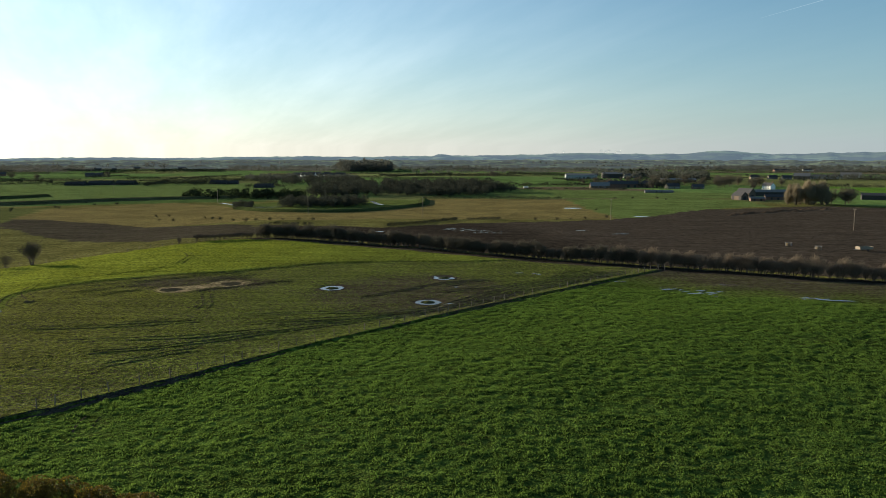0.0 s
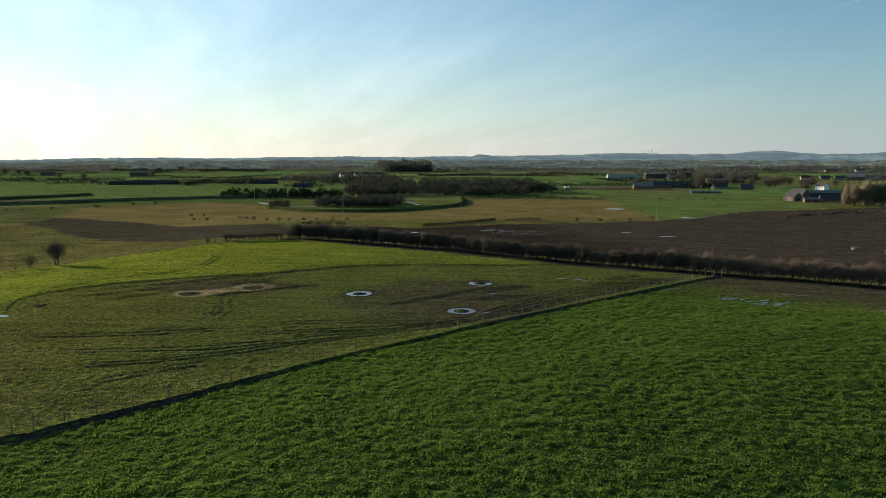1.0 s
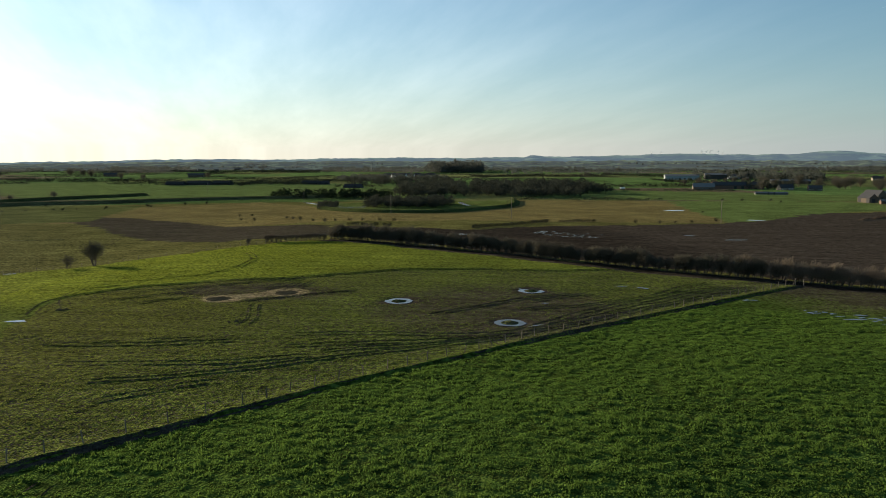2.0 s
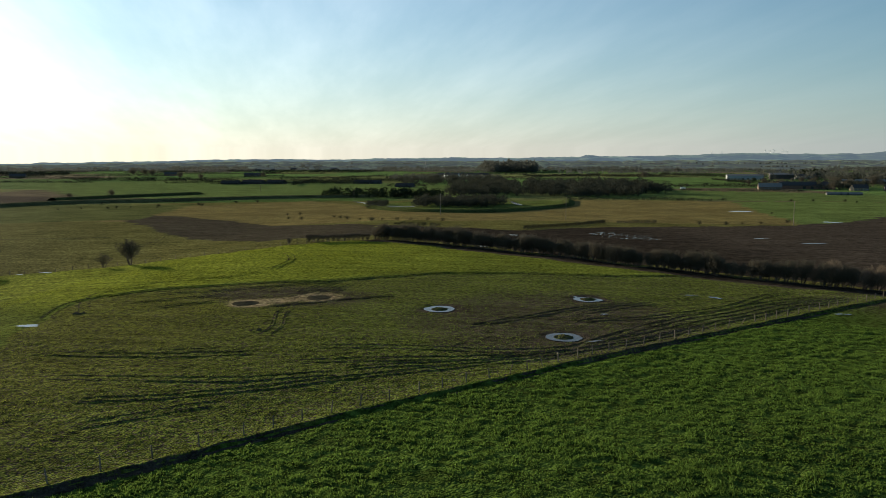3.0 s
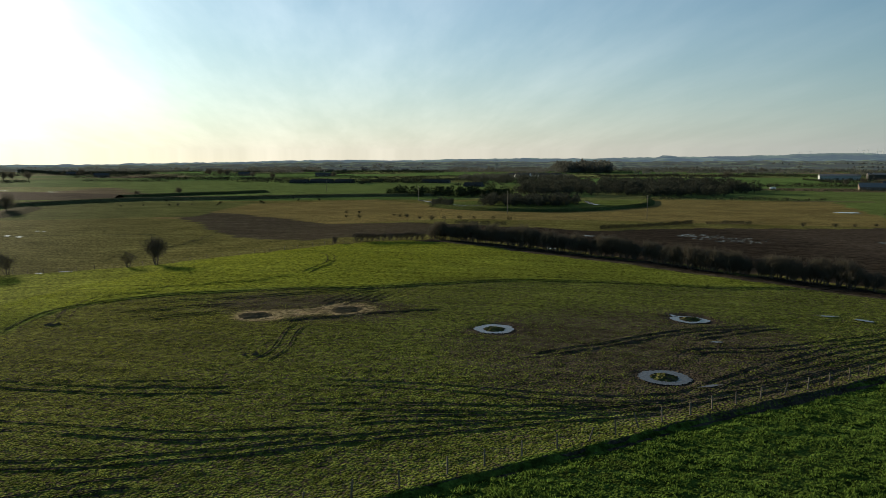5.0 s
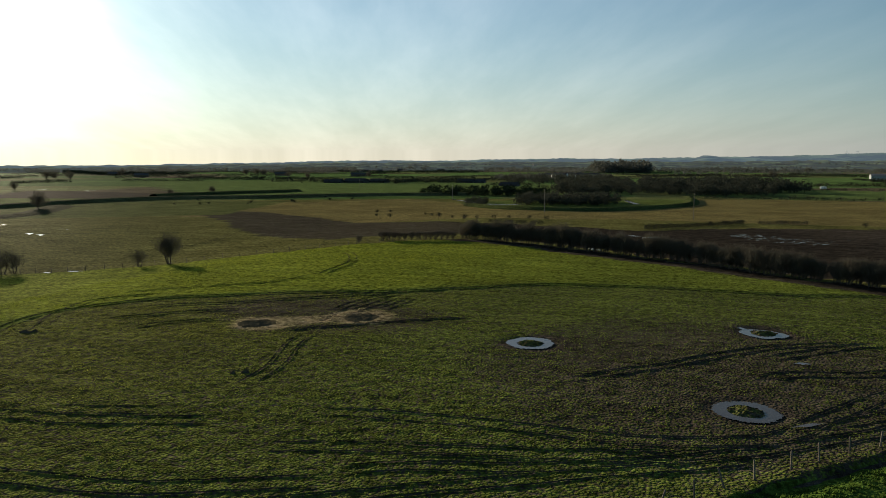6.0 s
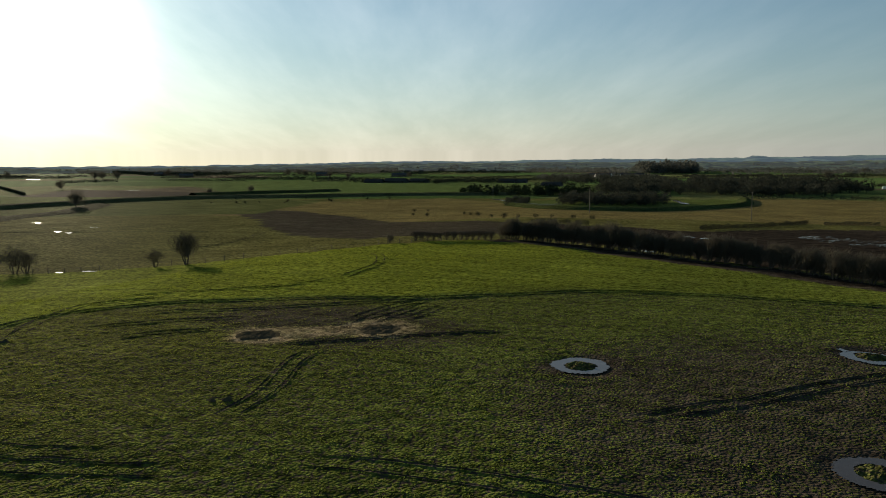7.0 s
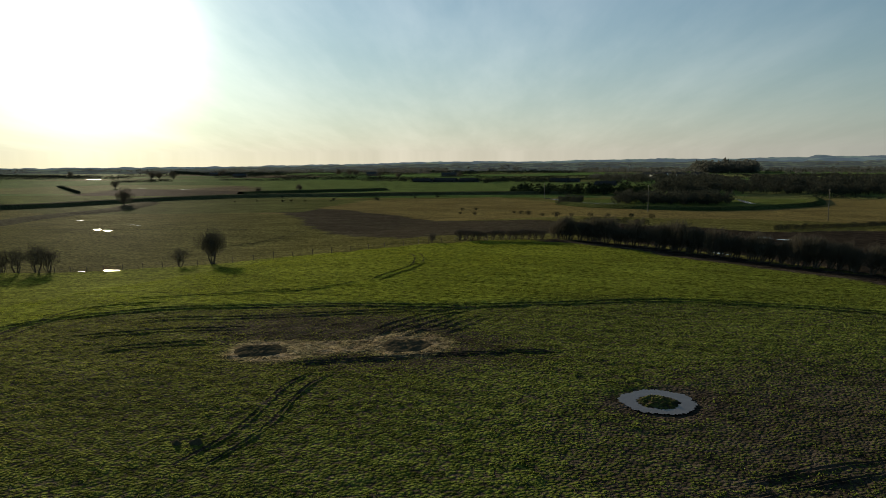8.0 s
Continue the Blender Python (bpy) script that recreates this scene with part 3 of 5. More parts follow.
# lone tree, thorn bushes and low hedge along the western fence
tree = make_tree("field_tree", "bare tree with a fan of fine limbs beside the post fence", "tree", 7, 8.0, 1.55, 4, 2600, twig=DARK_TWIGS, lean=0.03, thick=0.16, low=0.16, fine=0.007)
tree.matrix_world = place(-130, 222)
sapling = make_tree("thorn_bush", "small bare thorn bush beside the fence", "bush", 8, 4.6, 2.0, 5, 1000, twig=DARK_TWIGS, thick=0.07, group="thorns along the ditch", fine=0.009, low=0.12)
sapling.matrix_world = place(-136, 218.6)
for x, y, s in ((-164.5, 207.6, 1.3), (-167, 206.6, 1.5), (-171.5, 204.8, 1.35), (-174.5, 203.6, 1.15), (-178, 201.6, 1.4), (-182, 200, 1.2)):
    set_size(copy_thing(sapling, Matrix()), pose(x, y, gz(x, y), 0, 0, rng.uniform(0, 360)), s)
low = make_tree("low_hedge_bush", "low clipped hawthorn bush in the field hedge", "hedge bush", 9, 2.5, 2.2, 4, 1000, twig=DARK_TWIGS, lean=0.5, thick=0.07, group="low hedge", fine=0.014, low=0.25)
first = True
for x, y in spline([(-93, 266), (-87, 268), (-82, 271), (-75, 275)], 1.5):
    ob = low if first else copy_thing(low, Matrix())
    first = False
    set_size(ob, pose(x, y, gz(x, y), 0, 0, rng.uniform(-30, 30)), rng.uniform(0.95, 1.25))
stump = make_tree("round_bush", "dense round bush at the fence corner", "bush", 12, 2.7, 1.6, 4, 2600, thick=0.08)
stump.matrix_world = place(-97.5, 260.5)


def leafy(seed, rx, ry, h, leaves, size):
    """An uneven heap of small leaves with gaps."""
    r = random.Random(seed)
    g = Geo()
    lobes = [(r.uniform(-0.7, 0.7) * rx, r.uniform(-0.7, 0.7) * ry, r.uniform(0.35, 0.75) * h, r.uniform(0.3, 0.5)) for _ in range(9)]
    for _ in range(leaves):
        lx, ly, lz, s = r.choice(lobes)
        d = Vector((r.gauss(0, 1), r.gauss(0, 1), r.gauss(0, 1))).normalized()
        p = Vector((lx + d.x * rx * s, ly + d.y * ry * s, max(0.03, lz + d.z * h * s * 0.8)))
        e = (d + Vector((r.gauss(0, 0.6), r.gauss(0, 0.6), r.gauss(0.3, 0.6)))).normalized()
        g.blade(p, p + e * size * r.uniform(0.7, 1.5), size * 0.6, r)
    return g


# gorse below the start of the flight
for i, (x, y, h) in enumerate(((-37.5, 57.2, 3.0), (-34.0, 56.4, 2.8), (-30.6, 56.0, 2.5), (-27.6, 55.2, 2.2), (-41, 58.5, 3.3), (-24.6, 54.4, 1.9), (-21.6, 53.4, 1.6))):
    top = thing("gorse_bush", "brown-green gorse bush with a few yellow flowers", "bush", "gorse thicket")
    part("leaves", leafy(60 + i, 2.3, 2.0, h, 5200, 0.16), GORSE, top)
    part("flowers", leafy(60 + i, 2.35, 2.05, h * 1.03, 620, 0.10), GORSE_FLOWER, top, "small yellow flowers", kind="stuff")
    stem = Geo()
    for k in range(5):
        a = k * 1.3
        stem.tube((0, 0, -0.3), (math.cos(a) * 0.9, math.sin(a) * 0.9, h * 0.6), 0.06, 0.02, 5)
    part("stem", stem, BARK, top)
    top.matrix_world = place(x, y)

# scattered field bushes far off
field_bush = make_tree("field_bush", "dark bush standing alone in rough pasture", "bush", 21, 2.3, 2.6, 4, 1000, thick=0.06, low=-0.1, fine=0.014, twig=FAR_HEDGE, group="scattered bushes")
spots = [(-355, 461), (-346.5, 472.7), (-331, 480), (-327, 484), (-321.9, 492.4), (-309, 507), (-291.6, 533), (-284, 524), (-277, 563), (-264, 574), (-302, 494), (-179.5, 443), (-172.4, 445.6), (-141, 420), (-133, 408), (-125, 397), (-112.5, 380), (-102, 366), (-166, 414), (-156, 409), (110, 506), (101, 435), (158, 650), (174, 650), (197, 650),
         (199, 631), (54, 410), (67, 412), (76, 419), (86, 425), (-445, 633), (-302, 600), (-330, 560), (-372, 528)]
for i, (x, y) in enumerate(spots):
    ob = field_bush if i == 0 else copy_thing(field_bush, Matrix())
    set_size(ob, pose(x, y, gz(x, y), 0, 0, rng.uniform(0, 360)), rng.uniform(0.6, 1.25))


def clipped_bush(name, label, seed, length, deep, high, twigs, group):
    """A stretch of flailed hedge: upright stems under a boxy mass of short twigs with a ragged top."""
    q = random.Random(seed)
    stems, crown = Geo(), Geo()
    for k in range(6):
        x = length * ((k + 0.5) / 6 - 0.5)
        stems.tube((x, q.uniform(-0.2, 0.2), -0.3), (x + q.uniform(-0.3, 0.3), q.uniform(-0.3, 0.3), high * 0.8), 0.05, 0.025, 4)
    for _ in range(twigs):
        x, y = q.uniform(-0.5, 0.5) * length * 1.15, q.uniform(-0.5, 0.5) * deep
        p = Vector((x, y, high * (q.random() ** 0.8) * (0.86 + 0.14 * noise.noise(Vector((x * 1.5, seed, 0))))))
        e = Vector((q.gauss(0, 0.6), q.gauss(0, 0.6), q.gauss(0.7, 0.4))).normalized()
        crown.blade(p - e * 0.2, p + e * 0.22, 0.05, q)
    top = thing(name, label, "hedge bush", group)
    part("trunk", stems, BARK, top)
    part("crown", crown, FAR_HEDGE, top, "dense short twigs")
    return top


hedge_bush = clipped_bush("field_hedge_bush", "low clipped hedge bush between mud and tan pasture", 23, 2.4, 1.5, 2.1, 620, "low field hedge")
hedge_spots = []
for a_, b_, gap in (((-26, 340), (-10, 366), 2.0), ((-10, 366), (8.6, 406), 2.0), ((14.4, 404), (35, 418), 1.9), ((-84, 344), (-62, 341), 2.2), ((-100, 374), (-60, 378), 8)):
    a_, b_ = Vector(a_), Vector(b_)
    count = int((b_ - a_).length / gap)
    turn = math.degrees(math.atan2(b_.y - a_.y, b_.x - a_.x))
    hedge_spots += [(a_.lerp(b_, (k + rng.uniform(-0.2, 0.2)) / count), turn) for k in range(count) if rng.random() > 0.04]
for i, (p, turn) in enumerate(hedge_spots):
    ob = hedge_bush if i == 0 else copy_thing(hedge_bush, Matrix())
    set_size(ob, pose(p.x, p.y, gz(p.x, p.y), 0, 0, turn + rng.uniform(-8, 8)), rng.uniform(0.60, 0.95))

# tall poplars beside the farm and other single trees
poplar = make_tree("poplar", "tall bare golden-brown poplar beside the farm", "tree", 31, 17, 0.82, 3, 6000, twig=GOLD_TWIGS, thick=0.25, low=-0.12, fine=0.0075, group="farm poplars")
for i, (x, y, s) in enumerate(((276, 566, 0.85), (281, 563, 1.15), (286, 567, 1.0), (291, 563, 1.32), (296.5, 566, 1.22), (301.5, 563, 1.3), (306.5, 566, 1.0), (284, 577, 1.1), (296, 577, 1.2), (310, 570, 0.75))):
    ob = poplar if i == 0 else copy_thing(poplar, Matrix())
    set_size(ob, pose(x, y, gz(x, y), 0, 0, rng.uniform(0, 360)), s)
big = make_tree("spreading_tree", "large bare spreading tree among distant fields", "tree", 33, 14, 1.9, 1, 2400, thick=0.35, fine=0.009, group="distant trees")
far_trees = [(322, 566, 1.1), (330, 575, 1.05), (314, 572, 0.9), (350, 900, 1.1), (370, 930, 1.2), (345, 1010, 1.3), (410, 940, 1.0), (440, 985, 1.1), (390, 965, 1.3), (383, 987, 1.1), (-857, 1414, 1.1), (-758, 1330, 1.0), (-713, 1515, 1.0), (106, 1530, 1.0), (112, 1540, 0.9), (251, 2226, 1.4),
             (-1205, 1109, 1.4), (-1189, 1112, 1.3), (-1157, 1119, 1.3), (-1660, 1245, 1.3), (-386, 401, 0.85), (-699, 635, 0.8), (-444.6, 637, 0.55), (-448.7, 586, 0.45), (-1107, 1608, 1.5), (-1075, 1610, 1.4), (-1058, 1614, 1.3), (-1469, 1567, 1.4), (-1040, 1590, 1.2), (330, 905, 1.0), (300, 960, 1.0), (420, 1010, 1.1)] + [(210 + 280 * rng.random(), 850 + 480 * rng.random(), rng.uniform(0.5, 0.95)) for _ in range(34)]
for i, (x, y, s) in enumerate(far_trees):
    ob = big if i == 0 else copy_thing(big, Matrix())
    set_size(ob, pose(x, y, gz(x, y), 0, 0, rng.uniform(0, 360)), s)


def clump_trees(name, places, label, material, tris=84, seed=1, blob=0.08, broad=0.40):
    """Far woods: every tree a short trunk and a loose cloud of twig clumps, joined into one mesh."""
    r = np.random.RandomState(seed)
    verts = []
    for x, y, h, *own in places:
        z = own[0] if own else gz(x, y)
        n = tris
        d = r.normal(size=(n, 3))
        d /= np.linalg.norm(d, axis=1)[:, None]
        d *= r.uniform(0.35, 1.0, (n, 1)) ** 0.5
        c = np.array((x, y, z + h * 0.56)) + d * np.array((h * broad, h * broad, h * 0.45))
        s = h * blob * r.uniform(0.65, 1.4, (n, 1, 1))
        tri = c[:, None, :] + r.normal(size=(n, 3, 3)) * s * np.array((0.9, 0.9, 0.9))
        verts.append(tri.reshape(-1, 3))
        t = h * 0.03
        verts.append(np.array([(x - t, y, z - 0.3), (x + t, y, z - 0.3), (x, y, z + h * 0.7), (x, y - t, z - 0.3), (x, y + t, z - 0.3), (x, y, z + h * 0.7)]))
    v = np.concatenate(verts)
    k = len(v) // 3
    me = bpy.data.meshes.new(name)
    me.vertices.add(len(v))
    me.vertices.foreach_set("co", v.astype(np.float32).ravel())
    me.loops.add(len(v))
    me.loops.foreach_set("vertex_index", np.arange(len(v), dtype=np.int32))
    me.polygons.add(k)
    me.polygons.foreach_set("loop_start", np.arange(0, len(v), 3, dtype=np.int32))
    me.materials.append(material)
    me.update()
    me.validate()
    solid(name, me, material, label, "woodland", "stuff")


def fill(corners, count, height, seed):
    """Places for trees inside a four-cornered patch."""
    r = random.Random(seed)
    a, b, c, d = [Vector(p) for p in corners]
    out = []
    for _ in range(count):
        u, t = r.random(), r.random()
        p = (a * (1 - u) + b * u) * (1 - t) + (d * (1 - u) + c * u) * t
        out.append((p.x, p.y, height * r.uniform(0.5, 1.35)))
    return out


def row(a, b, gap, height, seed, miss=0.12):
    r = random.Random(seed)
    a, b = Vector(a), Vector(b)
    n = max(2, int((b - a).length / gap))
    out = []
    for i in range(n):
        if r.random() > miss:
            p = a.lerp(b, i / (n - 1))
            out.append((p.x + r.uniform(-1, 1), p.y + r.uniform(-1, 1), height * r.uniform(0.7, 1.25)))
    return out


WOODS = [   # four corners, trees, height
    (((-66, 728), (76, 775), (40, 960), (-75, 960)), 300, 11), (((-131, 680), (-64, 712), (-90, 960), (-165, 940)), 260, 9.5),
    (((-124, 531), (-56, 546), (-66, 600), (-130, 592)), 200, 6), (((-66, 734), (-13, 700), (45, 716), (30, 770)), 90, 8),
    (((-152, 512), (-138, 512), (-153, 569), (-168, 569)), 40, 3.5), (((-255, 1020), (-111, 1000), (-186, 1500), (-425, 1500)), 340, 9),
    (((-330, 2300), (-165, 2300), (-200, 2600), (-380, 2600)), 170, 30), (((-1590, 2561), (-1301, 2571), (-1500, 3000), (-1900, 3000)), 160, 17),
    (((-1681, 3100), (-1171, 3100), (-1300, 3300), (-1800, 3300)), 150, 18), (((-890, 2930), (-428, 2947), (-450, 3200), (-950, 3200)), 170, 15),
    (((-208, 3000), (195, 3000), (220, 3200), (-220, 3200)), 120, 14), (((310, 1434), (431, 1436), (600, 2000), (420, 2000)), 130, 13),
    (((204, 923), (255, 923), (292, 1057), (233, 1056)), 60, 7), (((360, 1201), (456, 1202), (700, 1900), (520, 1900)), 190, 12),
    (((250, 904), (301, 905), (335, 1009), (279, 1008)), 60, 8), (((1200, 2600), (1700, 2600), (1900, 3100), (1300, 3100)), 200, 15),
    (((160, 2617), (579, 2630), (640, 2900), (180, 2900)), 160, 9), (((620, 1250), (790, 1250), (950, 1545), (756, 1541)), 110, 9),
    (((840, 2700), (1270, 2700), (1400, 3100), (900, 3100)), 180, 14), (((-2300, 2300), (-1700, 2500), (-1800, 2900), (-2600, 2700)), 150, 14),
]
ROWS_OF_TREES = [   # from, to, height
    ((-802, 1290), (-641, 1255), 3), ((-628, 1418), (-385, 1336), 4.5), ((-635, 1021), (-588, 1098), 3), ((-117, 1580), (26, 1929), 4), ((188, 2021), (284, 1647), 5),
    ((147, 851), (218, 835), 2.5), ((-1504, 2421), (-669, 2200), 8), ((-399, 1422), (-326, 1840), 6), ((-181, 2461), (481, 2793), 8), ((1046, 2498), (1339, 2147), 8),
    ((81, 867), (147, 851), 2.5), ((506, 967), (580, 927), 4), ((-922, 2310), (-667, 2317), 9), ((219, 1268), (297, 1346), 5), ((-1587, 1029), (-1398, 1209), 5),
]
MORE_ROWS = [
    ((-820, 650), (-585, 511), 2.2), ((-952, 834), (-975, 950), 5), ((-2500, 2300), (-1781, 1793), 9), ((-1781, 1793), (-1277, 1589), 10),
    ((-919, 1169), (-620, 1129), 6), ((-17, 658), (112, 650), 2.4), ((-2600, 1500), (-1600, 1250), 6),
]
wood_places = []
near_places = []
for i, (corners, count, height) in enumerate(WOODS):
    (near_places if i < 5 else wood_places).extend(fill(corners, count, height, 200 + i))
clump_trees("river_woods", near_places, "leafless riverside woods and thickets", FAR_TWIGS, 150, 6, 0.058, 0.46)
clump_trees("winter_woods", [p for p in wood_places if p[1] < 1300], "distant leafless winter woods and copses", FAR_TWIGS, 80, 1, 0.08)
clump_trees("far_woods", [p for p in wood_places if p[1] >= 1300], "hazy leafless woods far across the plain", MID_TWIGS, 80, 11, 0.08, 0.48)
hedge_places, belt_places = [], []
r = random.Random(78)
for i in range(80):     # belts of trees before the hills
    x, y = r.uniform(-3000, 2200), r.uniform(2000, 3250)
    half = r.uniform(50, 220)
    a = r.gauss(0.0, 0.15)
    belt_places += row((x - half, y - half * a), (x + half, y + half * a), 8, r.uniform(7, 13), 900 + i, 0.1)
for x, y, spread in ((-541, 1004, 18), (-520, 1012, 12), (-436, 1030, 22), (-385, 1068, 30), (-362, 1060, 16), (-255, 968, 26), (-232, 985, 18)):     # scrub round the dark barns
    hedge_places += [(x + r.gauss(0, spread * 0.5), y + r.gauss(0, 8), r.uniform(2.0, 5.0)) for _ in range(14)]
for i, (a, b, height) in enumerate(ROWS_OF_TREES + MORE_ROWS):
    hedge_places += row(a, b, max(1.6, height * 0.75), height, 300 + i)
r = random.Random(77)
for i in range(135):     # the net of hedgerows that divides the far fields
    x, y = r.uniform(-2200, 1600), r.uniform(30.8, 54) ** 2
    if abs(x) > y * 1.5:
        continue
    a = r.choice((r.gauss(0.15, 0.15), r.gauss(0.1, 0.2), r.gauss(0.0, 0.2), r.gauss(1.5, 0.2)))
    half = r.uniform(60, 200)
    hedge_places += row((x - math.cos(a) * half, y - math.sin(a) * half), (x + math.cos(a) * half, y + math.sin(a) * half), 4.0, r.uniform(2.4, 5), 400 + i, 0.12)
r = random.Random(79)
for i in range(120):     # copses and hedges on the nearer hills
    u, t = r.randrange(1, 3), r.randrange(10, 400)
    for k in range(r.randrange(4, 14)):
        s = min(419, t + k // 2)
        belt_places.append((near_ridge[0][u][s] + r.uniform(-12, 12), near_ridge[1][u][s] + r.uniform(-12, 12), r.uniform(6, 10), near_ridge[2][u][s] - 1))
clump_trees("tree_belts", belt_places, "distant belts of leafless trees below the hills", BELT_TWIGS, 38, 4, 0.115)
clump_trees("field_hedges", hedge_places, "distant dark field hedges with gaps", FAR_HEDGE, 32, 2, 0.15, 0.85)
dark_places = fill(((-246, 668), (-122, 652), (-145, 700), (-262, 735)), 190, 7, 501) + fill(((-150, 520), (-138, 525), (-150, 560), (-160, 560)), 14, 3.2, 502) + fill(((380, 1500), (440, 1500), (460, 1620), (400, 1620)), 26, 16, 503)
clump_trees("evergreen_thickets", dark_places, "distant dark evergreen thickets", DARK_LEAVES, 60, 3)

# ---- fences ----


def post_mesh(i):
    g = Geo()
    h = 1.18 + 0.06 * i
    g.tube((0, 0, -0.3), (0.02 * (i - 1), 0.01, h), 0.075, 0.068, 7, True)
    g.tube((0.02 * (i - 1), 0.01, h), (0.02 * (i - 1), 0.01, h + 0.05), 0.068, 0.03, 7, True)
    return g.mesh("post", POST_WOOD)


POSTS = [post_mesh(i) for i in range(3)]


def wire_fence(label, line, gap, seed, wires=(0.32, 0.60, 0.88, 1.10)):
    r = random.Random(seed)
    top = thing("post_and_wire_fence", label, "fence", kind="")
    pts = spline(line, gap)
    feet = [Vector((x, y, gz(x, y))) for x, y in pts]
    for p in feet:
        ob = part("post", r.choice(POSTS), POST_WOOD, top)
        lean = 14 if r.random() < 0.08 else 3
        ob.matrix_world = pose(p.x, p.y, p.z, r.gauss(0, lean), r.gauss(0, lean), r.uniform(0, 360))
    for z in wires:
        g = Geo()
        for a, b in zip(feet[:-1], feet[1:]):
            up = Vector((0, 0, z))
            mid = (a + b) / 2 + up - Vector((0, 0, 0.02))
            g.tube(a + up, mid, 0.004, 0.004, 3)
            g.tube(mid, b + up, 0.004, 0.004, 3)
        part("wire", g, WIRE, top)
    return top


# steep little face of the bank below the fence
p = spline(EDGE, 0.8)
d = np.gradient(p, axis=0)
d /= np.linalg.norm(d, axis=1)[:, None]
wob = (vnoise(np.arange(len(p)) / 2.0, np.zeros(len(p)), 77) - 0.5) * 0.35
u = np.array((-0.9, -0.25, 0.0, 0.10, 0.7, 1.3))
rise = np.array((0.10, 0.28, 0.26, -0.04, -0.12, -0.30))
bx = p[:, 0, None] + d[:, 1, None] * (u + wob[:, None])
by = p[:, 1, None] - d[:, 0, None] * (u + wob[:, None])
bz = ground_h(bx, by, False) + rise * (0.8 + 0.5 * vnoise(bx / 1.1, by / 1.1, 78))
b_col, b_mud = cover(bx, by)
# bare soil, also painting darker the face and foot where the bank's shade falls
b_mud = np.maximum(b_mud, np.array((0.2, 0.2, 0.4, 0.8, 0.75, 0.2)))
solid("fence_bank", grid_mesh("fence_bank", bx, by, bz, GROUND, {"cover": b_col.reshape(-1, 3), "mud": b_mud.ravel()}), GROUND, "low earth bank falling steeply to the lush field", "bank", "structure")

wire_fence("weathered post-and-wire fence along a low grass bank", FENCE, 3.0, 3)
wire_fence("old post-and-wire fence beside the ditch and trees", WEST[1:-1], 3.6, 4)
g = Geo()
for x, y in ((59.9, 194.2), (61.4, 193.4)):
    g.tube((x, y, gz(x, y) - 0.3), (x, y, gz(x, y) + 1.5), 0.11, 0.10, 8, True)
solid("gate_post", g, POST_WOOD, "stout pair of timber strainer posts at the corner", "gate post")

# ---- ruts, puddles and feeding places ----


RUT_CELLS = np.zeros((600, 600), bool)     # half-metre cells of the near fields that wheels have pressed


def rut(name, points, pair=1.9, width=0.8, deep=0.10, seed=0):
    """Wheel tracks pressed into the turf: a sunken channel between squeezed-up lips."""
    r = np.random.RandomState(seed)
    p = spline(points, 0.7)
    d = np.gradient(p, axis=0)
    d /= np.linalg.norm(d, axis=1)[:, None]
    nrm = np.stack([-d[:, 1], d[:, 0]], -1)
    offs = (-pair / 2, pair / 2) if pair else (0.0,)
    for o in offs:
        wob = o + (vnoise(np.arange(len(p)) / 9, np.zeros(len(p)), seed) - 0.5) * 0.3
        w_ = 0.62 * width * (0.6 + 0.8 * vnoise(np.arange(len(p)) / 5, np.ones(len(p)) * o, seed + 1))
        fade = np.minimum(1, np.minimum(np.arange(len(p)), np.arange(len(p))[::-1]) / 5.0)
        lip = deep * (0.3 + 1.2 * vnoise(np.arange(len(p)) / 2.2, np.ones(len(p)) * (o + 5), seed + 2)) * fade
        us = np.array((-1.0, -0.68, -0.46, -0.22, 0.22, 0.46, 0.68, 1.0))
        hs = np.array((-1.3, 0.60, 0.38, -0.55, -0.55, 0.38, 0.60, -1.3))
        bare = np.array((0.22, 0.10, 0.16, 0.78, 0.78, 0.16, 0.10, 0.22))
        x = p[:, 0, None] + nrm[:, 0, None] * (wob[:, None] + us * w_[:, None])
        y = p[:, 1, None] + nrm[:, 1, None] * (wob[:, None] + us * w_[:, None])
        z = ground_h(x, y) * 0.6 + 0.4 * ground_h(p[:, 0], p[:, 1])[:, None] + 0.03 * fade[:, None] - 0.05 * (1 - fade[:, None]) + hs * lip[:, None] + r.normal(size=x.shape) * 0.012
        RUT_CELLS[np.clip(((x[:, 3:5] + 150) * 2).astype(int), 0, 599), np.clip(((y[:, 3:5] - 40) * 2).astype(int), 0, 599)] = True
        col, wet = cover(x, y)
        wet = np.maximum(wet, bare[None, :] * (0.25 + 0.75 * fade[:, None]))
        solid(name, grid_mesh(name, x, y, z, GROUND, {"cover": col.reshape(-1, 3), "mud": wet.ravel()}), GROUND, "dark muddy wheel rut pressed into the pasture", "wheel rut", "structure")


def tracks(pair, width, deep, seed, *lines):
    for i, pts in enumerate(lines):
        rut("wheel_rut", pts, pair, width, deep, seed + i)


# round the crest of the field, and the loop beyond it
tracks(1.7, 0.55, 0.075, 60, RUT_ARC, [(-77.1, 203), (-77.7, 209.7), (-79.7, 221.5), (-85, 232.3), (-91, 240)])
tracks(1.7, 0.34, 0.035, 62, [(-103.2, 177.2), (-90.1, 185.7), (-81.1, 194.7), (-76.7, 203.2)])
